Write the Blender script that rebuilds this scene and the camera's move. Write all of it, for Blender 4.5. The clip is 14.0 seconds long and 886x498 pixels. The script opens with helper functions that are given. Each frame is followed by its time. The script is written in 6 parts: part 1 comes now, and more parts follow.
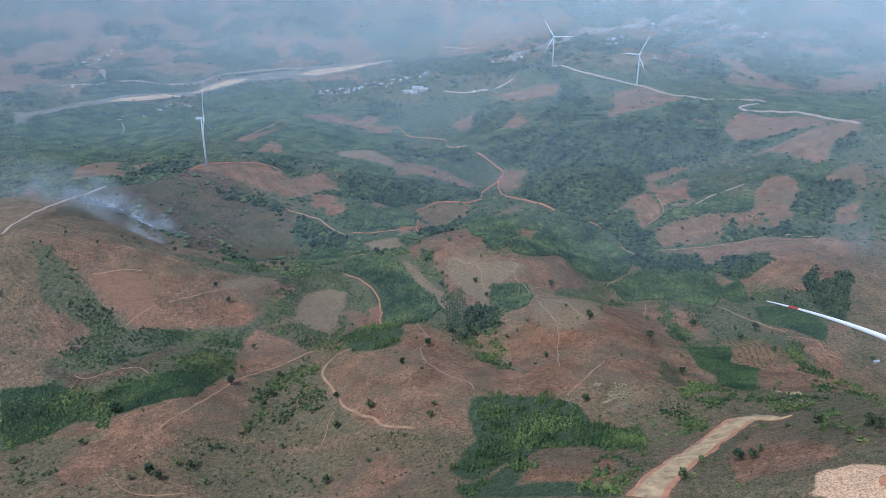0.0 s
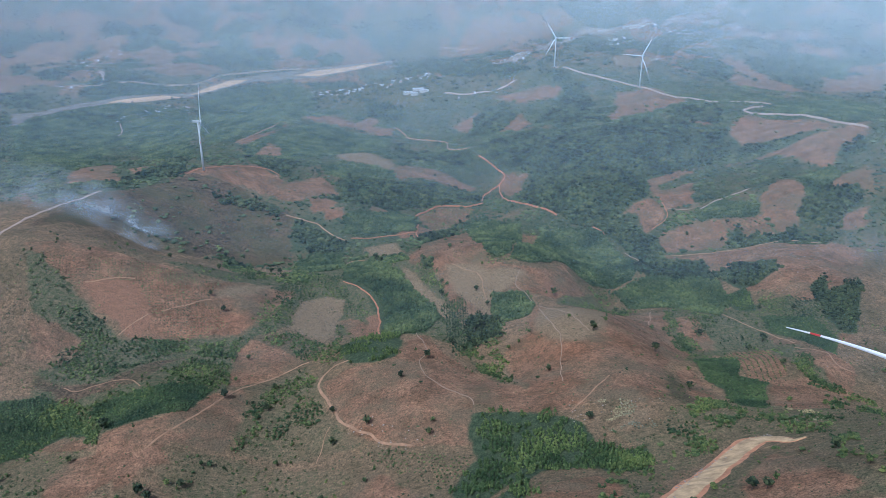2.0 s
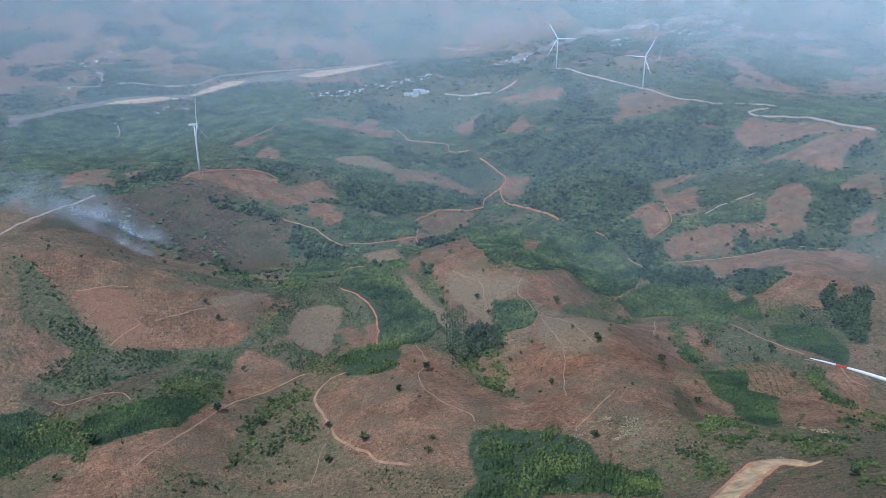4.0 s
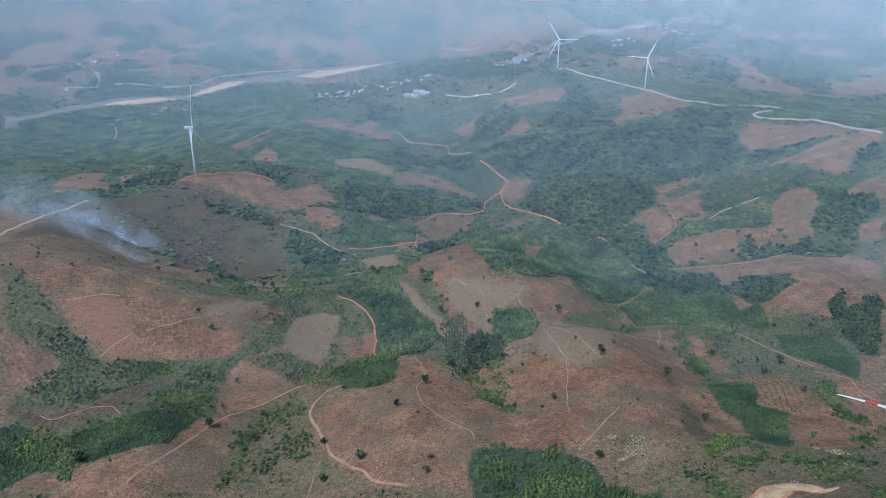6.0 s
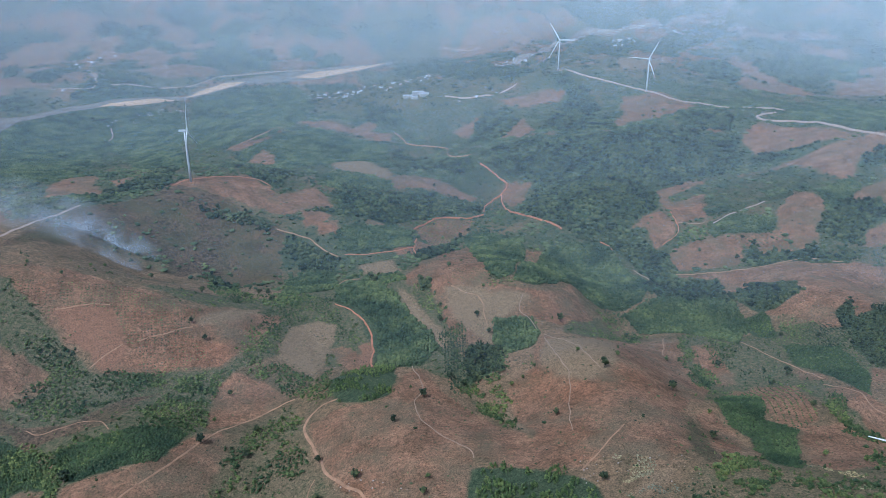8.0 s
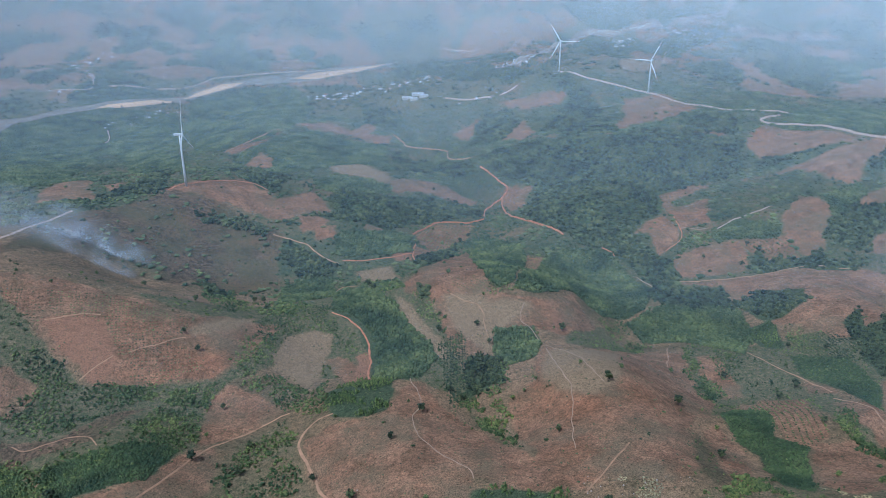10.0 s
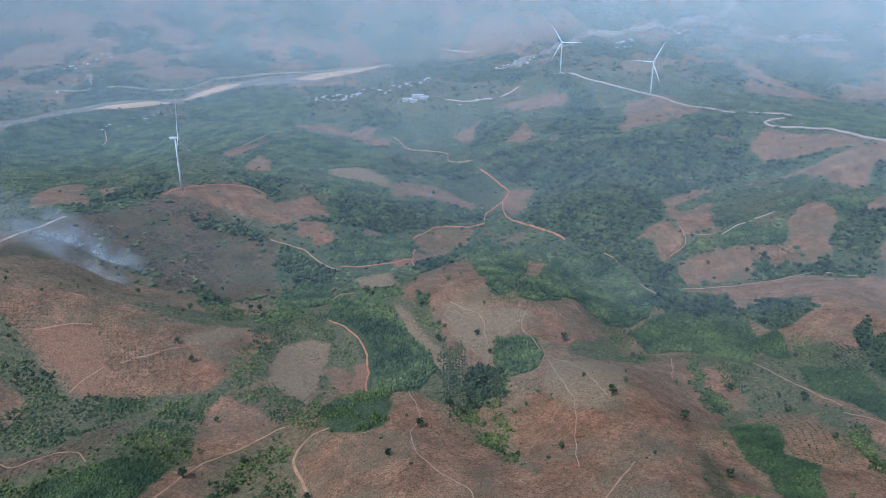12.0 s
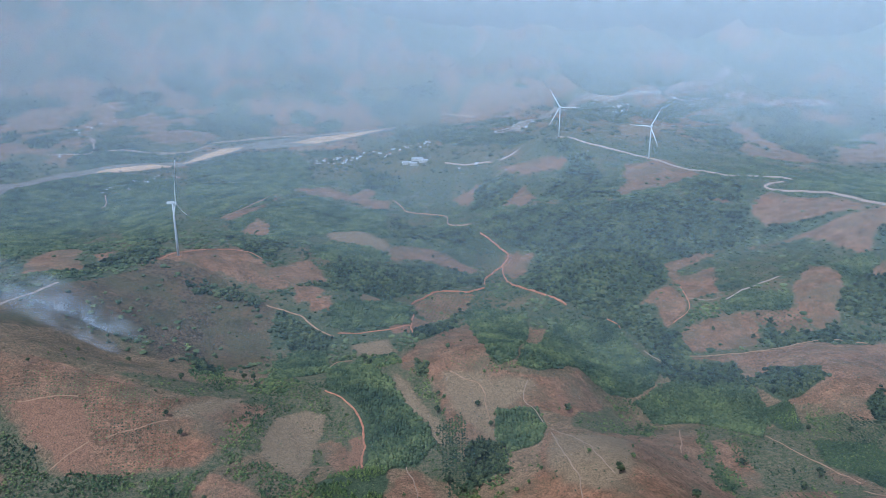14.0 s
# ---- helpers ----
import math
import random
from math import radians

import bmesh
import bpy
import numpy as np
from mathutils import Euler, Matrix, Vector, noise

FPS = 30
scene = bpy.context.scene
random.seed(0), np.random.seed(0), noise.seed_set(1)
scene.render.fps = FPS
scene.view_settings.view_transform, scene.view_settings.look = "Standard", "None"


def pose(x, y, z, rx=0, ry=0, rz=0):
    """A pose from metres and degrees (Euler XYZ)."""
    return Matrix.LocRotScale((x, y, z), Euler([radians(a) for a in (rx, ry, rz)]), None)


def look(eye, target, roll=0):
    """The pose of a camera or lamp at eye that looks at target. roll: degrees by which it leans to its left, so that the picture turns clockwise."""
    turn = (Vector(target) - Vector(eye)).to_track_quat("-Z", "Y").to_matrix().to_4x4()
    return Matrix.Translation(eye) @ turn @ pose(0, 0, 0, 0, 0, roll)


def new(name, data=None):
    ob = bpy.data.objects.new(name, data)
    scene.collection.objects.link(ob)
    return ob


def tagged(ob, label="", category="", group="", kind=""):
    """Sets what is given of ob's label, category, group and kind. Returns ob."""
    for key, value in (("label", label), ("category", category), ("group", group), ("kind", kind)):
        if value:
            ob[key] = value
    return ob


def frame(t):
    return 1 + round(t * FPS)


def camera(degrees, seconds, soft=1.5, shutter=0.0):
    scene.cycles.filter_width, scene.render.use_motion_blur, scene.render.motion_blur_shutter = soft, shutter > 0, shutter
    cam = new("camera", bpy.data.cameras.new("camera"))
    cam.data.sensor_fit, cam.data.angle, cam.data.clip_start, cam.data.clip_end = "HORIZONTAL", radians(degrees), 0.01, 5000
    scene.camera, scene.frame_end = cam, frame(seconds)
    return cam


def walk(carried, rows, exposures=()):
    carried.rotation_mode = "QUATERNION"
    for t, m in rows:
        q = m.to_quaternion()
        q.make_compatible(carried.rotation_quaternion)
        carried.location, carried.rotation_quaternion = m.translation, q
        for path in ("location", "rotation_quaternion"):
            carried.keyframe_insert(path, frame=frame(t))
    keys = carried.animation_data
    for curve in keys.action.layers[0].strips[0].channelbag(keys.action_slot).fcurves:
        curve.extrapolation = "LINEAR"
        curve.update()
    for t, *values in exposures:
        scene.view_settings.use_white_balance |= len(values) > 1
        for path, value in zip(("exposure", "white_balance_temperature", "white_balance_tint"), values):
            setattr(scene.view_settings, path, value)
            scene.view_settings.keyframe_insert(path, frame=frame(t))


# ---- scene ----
cam = camera(63.0, 14.0, soft=0.6)
PATH = [  # seconds, eye, pitch, yaw, roll
    (0, 0.16, 0.32, 515.31, -21.750, 0.009, -0.009),
    (0.5, 0.58, 6.40, 515.58, -21.745, -0.005, -0.022),
    (1, 0.98, 12.55, 515.87, -21.747, -0.006, -0.026),
    (1.5, 1.38, 18.75, 516.15, -21.744, 0.074, -0.016),
    (2, 1.77, 25.01, 516.45, -21.748, 0.111, -0.007),
    (2.5, 2.15, 31.30, 516.75, -21.753, 0.136, 0.029),
    (3, 2.52, 37.63, 517.05, -21.758, 0.164, 0.014),
    (5.5, 4.26, 69.50, 518.65, -21.797, 0.240, -0.007),
    (6, 4.59, 75.86, 518.98, -21.816, 0.253, -0.003),
    (6.5, 4.90, 82.21, 519.32, -21.835, 0.273, -0.006),
    (7, 5.21, 88.52, 519.66, -21.833, 0.278, -0.013),
    (7.5, 5.51, 94.80, 520.01, -21.850, 0.268, -0.016),
    (8, 5.81, 101.04, 520.37, -21.857, 0.240, -0.017),
    (10.5, 7.16, 131.29, 522.22, -21.857, 0.251, 0.015),
    (11, 7.40, 137.10, 522.61, -21.866, 0.262, 0.013),
    (11.5, 7.64, 142.82, 523.00, -21.871, 0.259, 0.041),
    (12, 7.87, 148.42, 523.39, -21.869, 0.286, 0.045),
    (12.5, 8.09, 153.92, 523.80, -21.880, 0.409, 0.081),
    (13, 8.31, 159.29, 524.20, -21.897, 0.390, 0.115),
    (13.2, 8.39, 161.39, 524.36, -21.900, 0.368, 0.093),
    (13.3, 8.43, 162.43, 524.45, -21.680, 0.357, 0.082),
    (13.4, 8.47, 163.48, 524.53, -21.010, 0.346, 0.071),
    (13.5, 8.51, 164.53, 524.61, -19.876, 0.344, 0.083),
    (13.6, 8.55, 165.55, 524.69, -18.770, 0.324, 0.049),
    (13.7, 8.59, 166.57, 524.78, -17.750, 0.313, 0.038),
    (13.8, 8.63, 167.60, 524.86, -17.170, 0.302, 0.027),
    (13.9, 8.67, 168.62, 524.95, -17.150, 0.291, 0.016),
    (14, 8.71, 169.64, 525.03, -17.101, 0.280, 0.005),
]
walk(cam, [(t, pose(x, y, z, 90 + pitch, 0, yaw) @ pose(0, 0, 0, 0, 0, roll)) for t, x, y, z, pitch, yaw, roll in PATH], exposures=[(0.0, 0.20, 4960, 7), (14.0, 0.20, 4960, 7)])

# ---- world and light ----
world = bpy.data.worlds.new("hazy_sky")
scene.world = world
world.use_nodes = True
wn, wl = world.node_tree.nodes, world.node_tree.links
sky = wn.new("ShaderNodeTexSky")
sky.sky_type = "NISHITA"
sky.sun_disc = False
sky.sun_elevation = radians(54)
sky.sun_rotation = radians(218)
sky.air_density, sky.dust_density, sky.ozone_density = 1.0, 4.0, 2.0
wl.new(sky.outputs[0], wn["Background"].inputs[0])
wn["Background"].inputs[1].default_value = 0.125

sun_data = bpy.data.lights.new("sun", "SUN")
sun_data.energy, sun_data.angle, sun_data.color = 2.4, radians(4), (1.0, 0.97, 0.93)
sun = new("sun", sun_data)
sun.matrix_world = look((0, 0, 0), (0.36, 0.46, -0.80))


# ---- materials ----
def nodes_of(name):
    m = bpy.data.materials.new(name)
    m.use_nodes = True
    return m, m.node_tree.nodes, m.node_tree.links, m.node_tree.nodes["Principled BSDF"]


def noise_node(n, l, scale, detail=4.0, source=None, rough=0.6):
    t = n.new("ShaderNodeTexNoise")
    t.inputs["Scale"].default_value, t.inputs["Detail"].default_value, t.inputs["Roughness"].default_value = scale, detail, rough
    if source is not None:
        l.new(source, t.inputs["Vector"])
    return t


def ramp_node(n, l, source, stops):
    r = n.new("ShaderNodeValToRGB")
    r.color_ramp.elements[0].position, r.color_ramp.elements[0].color = stops[0][0], (*stops[0][1], 1)
    r.color_ramp.elements[1].position, r.color_ramp.elements[1].color = stops[-1][0], (*stops[-1][1], 1)
    for p, c in stops[1:-1]:
        r.color_ramp.elements.new(p).color = (*c, 1)
    l.new(source, r.inputs[0])
    return r


def mix_node(n, l, fac, a, b, kind="MIX"):
    m = n.new("ShaderNodeMix")
    m.data_type, m.blend_type = "RGBA", kind
    for socket, v in ((m.inputs[0], fac), (m.inputs[6], a), (m.inputs[7], b)):
        if isinstance(v, (int, float)):
            socket.default_value = v
        elif isinstance(v, tuple):
            socket.default_value = (*v, 1)
        else:
            l.new(v, socket)
    return m.outputs[2]


def plain(name, colour, rough=0.8, metal=0.0, vary=0.15, scale=0.3):
    """A surface of one colour with soft blotches and grain."""
    m, n, l, b = nodes_of(name)
    pos = n.new("ShaderNodeNewGeometry").outputs["Position"]
    big, fine = noise_node(n, l, scale, 4, pos), noise_node(n, l, scale * 9, 3, pos)
    dark = tuple(c * (1 - vary * 1.6) for c in colour)
    light = tuple(min(1, c * (1 + vary)) for c in colour)
    c1 = ramp_node(n, l, big.outputs[0], [(0.3, dark), (0.7, light)]).outputs[0]
    c2 = ramp_node(n, l, fine.outputs[0], [(0.3, (0.8, 0.8, 0.8)), (0.7, (1, 1, 1))]).outputs[0]
    l.new(mix_node(n, l, 1.0, c1, c2, "MULTIPLY"), b.inputs["Base Color"])
    b.inputs["Roughness"].default_value, b.inputs["Metallic"].default_value = rough, metal
    return m


def ground_material():
    """Dry grass and laterite soil, with ploughed, burnt, green and pale covers by attribute."""
    m, n, l, b = nodes_of("hill_ground")
    pos = n.new("ShaderNodeNewGeometry").outputs["Position"]
    wide, mid = noise_node(n, l, 0.006, 6, pos), noise_node(n, l, 0.035, 6, pos, 0.65)
    fine, grit = noise_node(n, l, 0.22, 6, pos, 0.7), noise_node(n, l, 0.75, 4, pos, 0.75)

    def held(name, soft=0.22):
        a = n.new("ShaderNodeAttribute")
        a.attribute_name = name
        add = n.new("ShaderNodeMath")
        add.operation = "ADD"
        l.new(a.outputs["Fac"], add.inputs[0])
        off = n.new("ShaderNodeMath")
        off.operation = "MULTIPLY_ADD"
        l.new(mid.outputs[0], off.inputs[0])
        off.inputs[1].default_value, off.inputs[2].default_value = 0.9, -0.45
        l.new(off.outputs[0], add.inputs[1])
        r = n.new("ShaderNodeMapRange")
        r.interpolation_type = "SMOOTHSTEP"
        r.inputs["From Min"].default_value, r.inputs["From Max"].default_value = 0.5 - soft, 0.5 + soft
        l.new(add.outputs[0], r.inputs["Value"])
        return r.outputs[0]

    base = ramp_node(n, l, wide.outputs[0], [(0.30, (0.098, 0.078, 0.046)), (0.45, (0.140, 0.098, 0.058)), (0.58, (0.168, 0.110, 0.066)), (0.72, (0.200, 0.126, 0.076))]).outputs[0]
    blotch = ramp_node(n, l, mid.outputs[0], [(0.32, (0.70, 0.76, 0.70)), (0.50, (1.0, 1.0, 0.98)), (0.70, (1.26, 1.15, 1.06))]).outputs[0]
    tuft = ramp_node(n, l, fine.outputs[0], [(0.36, (0.54, 0.60, 0.52)), (0.50, (1.0, 1.0, 0.98)), (0.66, (1.36, 1.3, 1.22))]).outputs[0]
    c = mix_node(n, l, 1.0, mix_node(n, l, 1.0, base, blotch, "MULTIPLY"), tuft, "MULTIPLY")
    soil = ramp_node(n, l, mid.outputs[0], [(0.3, (0.142, 0.078, 0.046)), (0.5, (0.182, 0.102, 0.061)), (0.72, (0.224, 0.131, 0.080))]).outputs[0]
    soil = mix_node(n, l, 0.9, mix_node(n, l, 0.6, soil, blotch, "MULTIPLY"), tuft, "MULTIPLY")
    rows = n.new("ShaderNodeTexWave")
    rows.wave_type, rows.bands_direction = "BANDS", "DIAGONAL"
    rows.inputs["Scale"].default_value, rows.inputs["Distortion"].default_value = 0.12, 7.0
    rows.inputs["Detail"].default_value, rows.inputs["Detail Scale"].default_value = 3.0, 0.35
    l.new(pos, rows.inputs["Vector"])
    furrow = ramp_node(n, l, rows.outputs[1], [(0.1, (0.72, 0.72, 0.72)), (0.6, (1.08, 1.06, 1.05))]).outputs[0]
    soil = mix_node(n, l, 0.12, soil, furrow, "MULTIPLY")
    weeds = noise_node(n, l, 0.016, 5, pos, 0.62)
    weedy = ramp_node(n, l, weeds.outputs[0], [(0.48, (0.0, 0.0, 0.0)), (0.66, (0.75, 0.75, 0.75))]).outputs[0]
    soil = mix_node(n, l, weedy, soil, (0.112, 0.092, 0.054))
    redden = ramp_node(n, l, noise_node(n, l, 0.011, 4, pos).outputs[0], [(0.52, (1.0, 1.0, 1.0)), (0.70, (1.06, 0.93, 0.86))]).outputs[0]
    soil = mix_node(n, l, 1.0, soil, redden, "MULTIPLY")
    c = mix_node(n, l, held("soil", 0.32), c, soil)
    dry = ramp_node(n, l, fine.outputs[0], [(0.35, (0.152, 0.106, 0.060)), (0.65, (0.214, 0.150, 0.088))]).outputs[0]
    c = mix_node(n, l, held("dry", 0.6), c, dry)
    green = ramp_node(n, l, fine.outputs[0], [(0.33, (0.050, 0.062, 0.029)), (0.47, (0.082, 0.082, 0.041)), (0.58, (0.122, 0.100, 0.056)), (0.72, (0.170, 0.126, 0.074))]).outputs[0]
    c = mix_node(n, l, held("grass", 0.35), c, green)
    floor = ramp_node(n, l, fine.outputs[0], [(0.33, (0.026, 0.042, 0.022)), (0.50, (0.046, 0.062, 0.031)), (0.68, (0.082, 0.090, 0.046))]).outputs[0]
    c = mix_node(n, l, held("wooded", 0.3), c, floor)
    burnt = ramp_node(n, l, fine.outputs[0], [(0.36, (0.036, 0.032, 0.020)), (0.50, (0.094, 0.064, 0.040)), (0.65, (0.165, 0.106, 0.065))]).outputs[0]
    burnt = mix_node(n, l, ramp_node(n, l, weeds.outputs[0], [(0.42, (0.0, 0.0, 0.0)), (0.60, (0.8, 0.8, 0.8))]).outputs[0], burnt, (0.078, 0.070, 0.036))
    burnt = mix_node(n, l, 1.0, mix_node(n, l, 1.0, burnt, blotch, "MULTIPLY"), redden, "MULTIPLY")
    c = mix_node(n, l, held("burnt", 0.4), c, burnt)
    clay = ramp_node(n, l, fine.outputs[0], [(0.3, (0.165, 0.086, 0.049)), (0.7, (0.225, 0.122, 0.070))]).outputs[0]
    c = mix_node(n, l, held("clay", 0.35), c, clay)
    grain = ramp_node(n, l, grit.outputs[0], [(0.32, (0.36, 0.38, 0.36)), (0.50, (1.0, 1.0, 1.0)), (0.68, (1.62, 1.58, 1.5))]).outputs[0]
    dots = n.new("ShaderNodeTexVoronoi")
    dots.inputs["Scale"].default_value = 0.23
    l.new(pos, dots.inputs["Vector"])
    tufts = ramp_node(n, l, dots.outputs["Distance"], [(0.10, (0.45, 0.52, 0.42)), (0.24, (1, 1, 1))]).outputs[0]
    c = mix_node(n, l, 0.75, c, tufts, "MULTIPLY")
    sand = ramp_node(n, l, fine.outputs[0], [(0.3, (0.47, 0.29, 0.165)), (0.7, (0.53, 0.34, 0.20))]).outputs[0]
    c = mix_node(n, l, held("sand", 0.2), c, sand)
    l.new(mix_node(n, l, 1.0, c, grain, "MULTIPLY"), b.inputs["Base Color"])
    b.inputs["Roughness"].default_value = 0.95
    b.inputs["Specular IOR Level"].default_value = 0.15
    bump = n.new("ShaderNodeBump")
    bump.inputs["Strength"].default_value, bump.inputs["Distance"].default_value = 0.7, 1.6
    l.new(fine.outputs[0], bump.inputs["Height"])
    l.new(bump.outputs[0], b.inputs["Normal"])
    return m


def leaf_material(name, dark, light):
    """Foliage that differs from crown to crown."""
    m, n, l, b = nodes_of(name)
    geo = n.new("ShaderNodeNewGeometry")
    big = noise_node(n, l, 0.02, 3, geo.outputs["Position"])
    fine = noise_node(n, l, 0.9, 4, geo.outputs["Position"], 0.7)
    one = ramp_node(n, l, geo.outputs["Random Per Island"], [(0.0, dark), (1.0, light)]).outputs[0]
    two = ramp_node(n, l, big.outputs[0], [(0.36, (0.48, 0.56, 0.62)), (0.64, (1.48, 1.32, 1.06))]).outputs[0]
    three = ramp_node(n, l, fine.outputs[0], [(0.3, (0.55, 0.6, 0.6)), (0.7, (1.2, 1.2, 1.1))]).outputs[0]
    c = mix_node(n, l, 1.0, mix_node(n, l, 1.0, one, two, "MULTIPLY"), three, "MULTIPLY")
    l.new(c, b.inputs["Base Color"])
    bump = n.new("ShaderNodeBump")
    bump.inputs["Strength"].default_value, bump.inputs["Distance"].default_value = 1.0, 0.8
    l.new(fine.outputs[0], bump.inputs["Height"])
    l.new(bump.outputs[0], b.inputs["Normal"])
    b.inputs["Roughness"].default_value = 0.75
    b.inputs["Specular IOR Level"].default_value = 0.2
    return m


M_GROUND = ground_material()
M_LEAF = {
    "natural": leaf_material("natural_forest_leaves", (0.014, 0.028, 0.018), (0.084, 0.098, 0.046)),
    "plant": leaf_material("acacia_plantation_leaves", (0.050, 0.076, 0.038), (0.108, 0.132, 0.064)),
    "straw": leaf_material("dry_straw", (0.17, 0.14, 0.08), (0.40, 0.34, 0.21)),
    "bright": leaf_material("young_eucalyptus_leaves", (0.046, 0.082, 0.030), (0.130, 0.165, 0.062)),
    "young": leaf_material("young_plantation_leaves", (0.038, 0.066, 0.032), (0.076, 0.106, 0.048)),
    "thin": leaf_material("thin_cassava_leaves", (0.038, 0.058, 0.030), (0.090, 0.104, 0.050)),
    "scrub": leaf_material("gully_scrub_leaves", (0.032, 0.060, 0.024), (0.140, 0.165, 0.062)),
}
M_ROAD = {
    "main": plain("packed_laterite_road", (0.50, 0.33, 0.165), 0.95, 0, 0.30, 0.12),
    "track": plain("trodden_dirt_track", (0.32, 0.18, 0.095), 0.95, 0, 0.2, 0.1),
    "path": plain("dusty_foot_path", (0.30, 0.20, 0.125), 0.95, 0, 0.2, 0.1),
    "red": plain("red_clay_track", (0.40, 0.155, 0.075), 0.95, 0, 0.2, 0.1),
    "pale": plain("pale_gravel_road", (0.38, 0.27, 0.20), 0.95, 0, 0.18, 0.1),
}
M_VERGE = plain("orange_clay_verge", (0.47, 0.21, 0.10), 0.95, 0, 0.25, 0.15)
M_SAND = plain("river_sand", (0.54, 0.34, 0.19), 0.95, 0, 0.15, 0.02)
M_BANK = plain("river_gravel", (0.17, 0.14, 0.105), 0.9, 0, 0.25, 0.02)
M_UPPER = plain("pale_river_gravel", (0.24, 0.19, 0.15), 0.9, 0, 0.3, 0.01)
M_WATER = plain("muddy_river_water", (0.22, 0.21, 0.18), 0.15, 0, 0.1, 0.02)
M_WHITE = plain("turbine_white_paint", (0.56, 0.58, 0.59), 0.4, 0, 0.04, 0.5)
M_BLADE = plain("turbine_blade_gelcoat", (0.84, 0.85, 0.86), 0.35, 0, 0.03, 0.5)
M_RED = plain("turbine_red_marking", (0.55, 0.05, 0.05), 0.45, 0, 0.1, 0.5)
M_WALL = plain("whitewashed_wall", (0.48, 0.45, 0.41), 0.85, 0, 0.15, 0.2)
M_ROOF = [plain("corrugated_iron_roof", (0.44, 0.45, 0.46), 0.5, 0.1, 0.15, 0.2), plain("clay_tile_roof", (0.36, 0.17, 0.12), 0.85, 0, 0.2, 0.3), plain("rusty_sheet_roof", (0.34, 0.27, 0.23), 0.8, 0, 0.25, 0.3)]
M_BARK = plain("grey_brown_bark", (0.16, 0.12, 0.09), 0.95, 0, 0.25, 1.5)


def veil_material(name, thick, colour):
    """A tinted sheet that stands in for haze: lets most light through, scatters the rest; thins out towards the ground.
    """
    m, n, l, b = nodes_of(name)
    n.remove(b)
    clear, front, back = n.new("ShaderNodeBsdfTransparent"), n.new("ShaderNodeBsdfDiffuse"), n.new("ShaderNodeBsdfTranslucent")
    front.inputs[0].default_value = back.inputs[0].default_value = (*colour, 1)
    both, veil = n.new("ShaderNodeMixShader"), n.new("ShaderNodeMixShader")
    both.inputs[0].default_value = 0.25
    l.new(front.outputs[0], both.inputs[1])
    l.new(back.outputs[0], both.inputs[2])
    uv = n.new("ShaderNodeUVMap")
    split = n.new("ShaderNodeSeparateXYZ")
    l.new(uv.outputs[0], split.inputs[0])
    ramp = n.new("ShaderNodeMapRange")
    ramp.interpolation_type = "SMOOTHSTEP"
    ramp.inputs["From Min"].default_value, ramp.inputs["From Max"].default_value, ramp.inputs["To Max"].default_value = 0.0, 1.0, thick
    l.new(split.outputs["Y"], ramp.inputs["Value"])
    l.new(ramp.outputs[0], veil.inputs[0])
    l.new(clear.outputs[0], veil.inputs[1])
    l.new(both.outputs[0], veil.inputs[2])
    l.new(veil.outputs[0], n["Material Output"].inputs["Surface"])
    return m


# ---- mesh helpers ----
def mesh_object(name, verts, faces, material, parent=None, smooth=False):
    me = bpy.data.meshes.new(name)
    verts, faces = np.asarray(verts, np.float32), np.asarray(faces, np.int32)
    k = faces.shape[1]
    me.vertices.add(len(verts))
    me.vertices.foreach_set("co", verts.ravel())
    me.loops.add(faces.size)
    me.loops.foreach_set("vertex_index", faces.ravel())
    me.polygons.add(len(faces))
    me.polygons.foreach_set("loop_start", np.arange(0, faces.size, k, dtype=np.int32))
    me.polygons.foreach_set("use_smooth", np.full(len(faces), smooth))
    me.update(calc_edges=True)
    me.validate()
    for mat in material if isinstance(material, list) else [material]:
        me.materials.append(mat)
    ob = new(name, me)
    if parent is not None:
        ob.parent = parent
    return ob


def part(name, bm, material, parent=None, label=""):
    me = bpy.data.meshes.new(name)
    bm.to_mesh(me)
    bm.free()
    me.materials.append(material)
    ob = new(name, me)
    if parent is not None:
        ob.parent = parent
    return tagged(ob, label) if label else ob


def inside(poly, x, y):
    hit = np.zeros(np.shape(x), bool)
    for (ax, ay), (bx, by) in zip(poly, poly[1:] + poly[:1]):
        if ay == by:
            continue
        cross = (ay > y) != (by > y)
        hit ^= cross & (x < (bx - ax) * (y - ay) / (by - ay) + ax)
    return hit


def rounded(line, step):
    """A smooth line through the given points, sampled about every step metres."""
    p = np.array(line, float)
    q = np.vstack([2 * p[0] - p[1], p, 2 * p[-1] - p[-2]])
    out = []
    for i in range(1, len(q) - 2):
        n = max(2, int(np.hypot(*(q[i + 1] - q[i])) / step))
        for t in np.linspace(0, 1, n, endpoint=False):
            a, b, c, d = q[i - 1], q[i], q[i + 1], q[i + 2]
            out.append(0.5 * (2 * b + (c - a) * t + (2 * a - 5 * b + 4 * c - d) * t * t + (3 * b - a - 3 * c + d) * t**3))
    return np.array(out + [p[-1]])


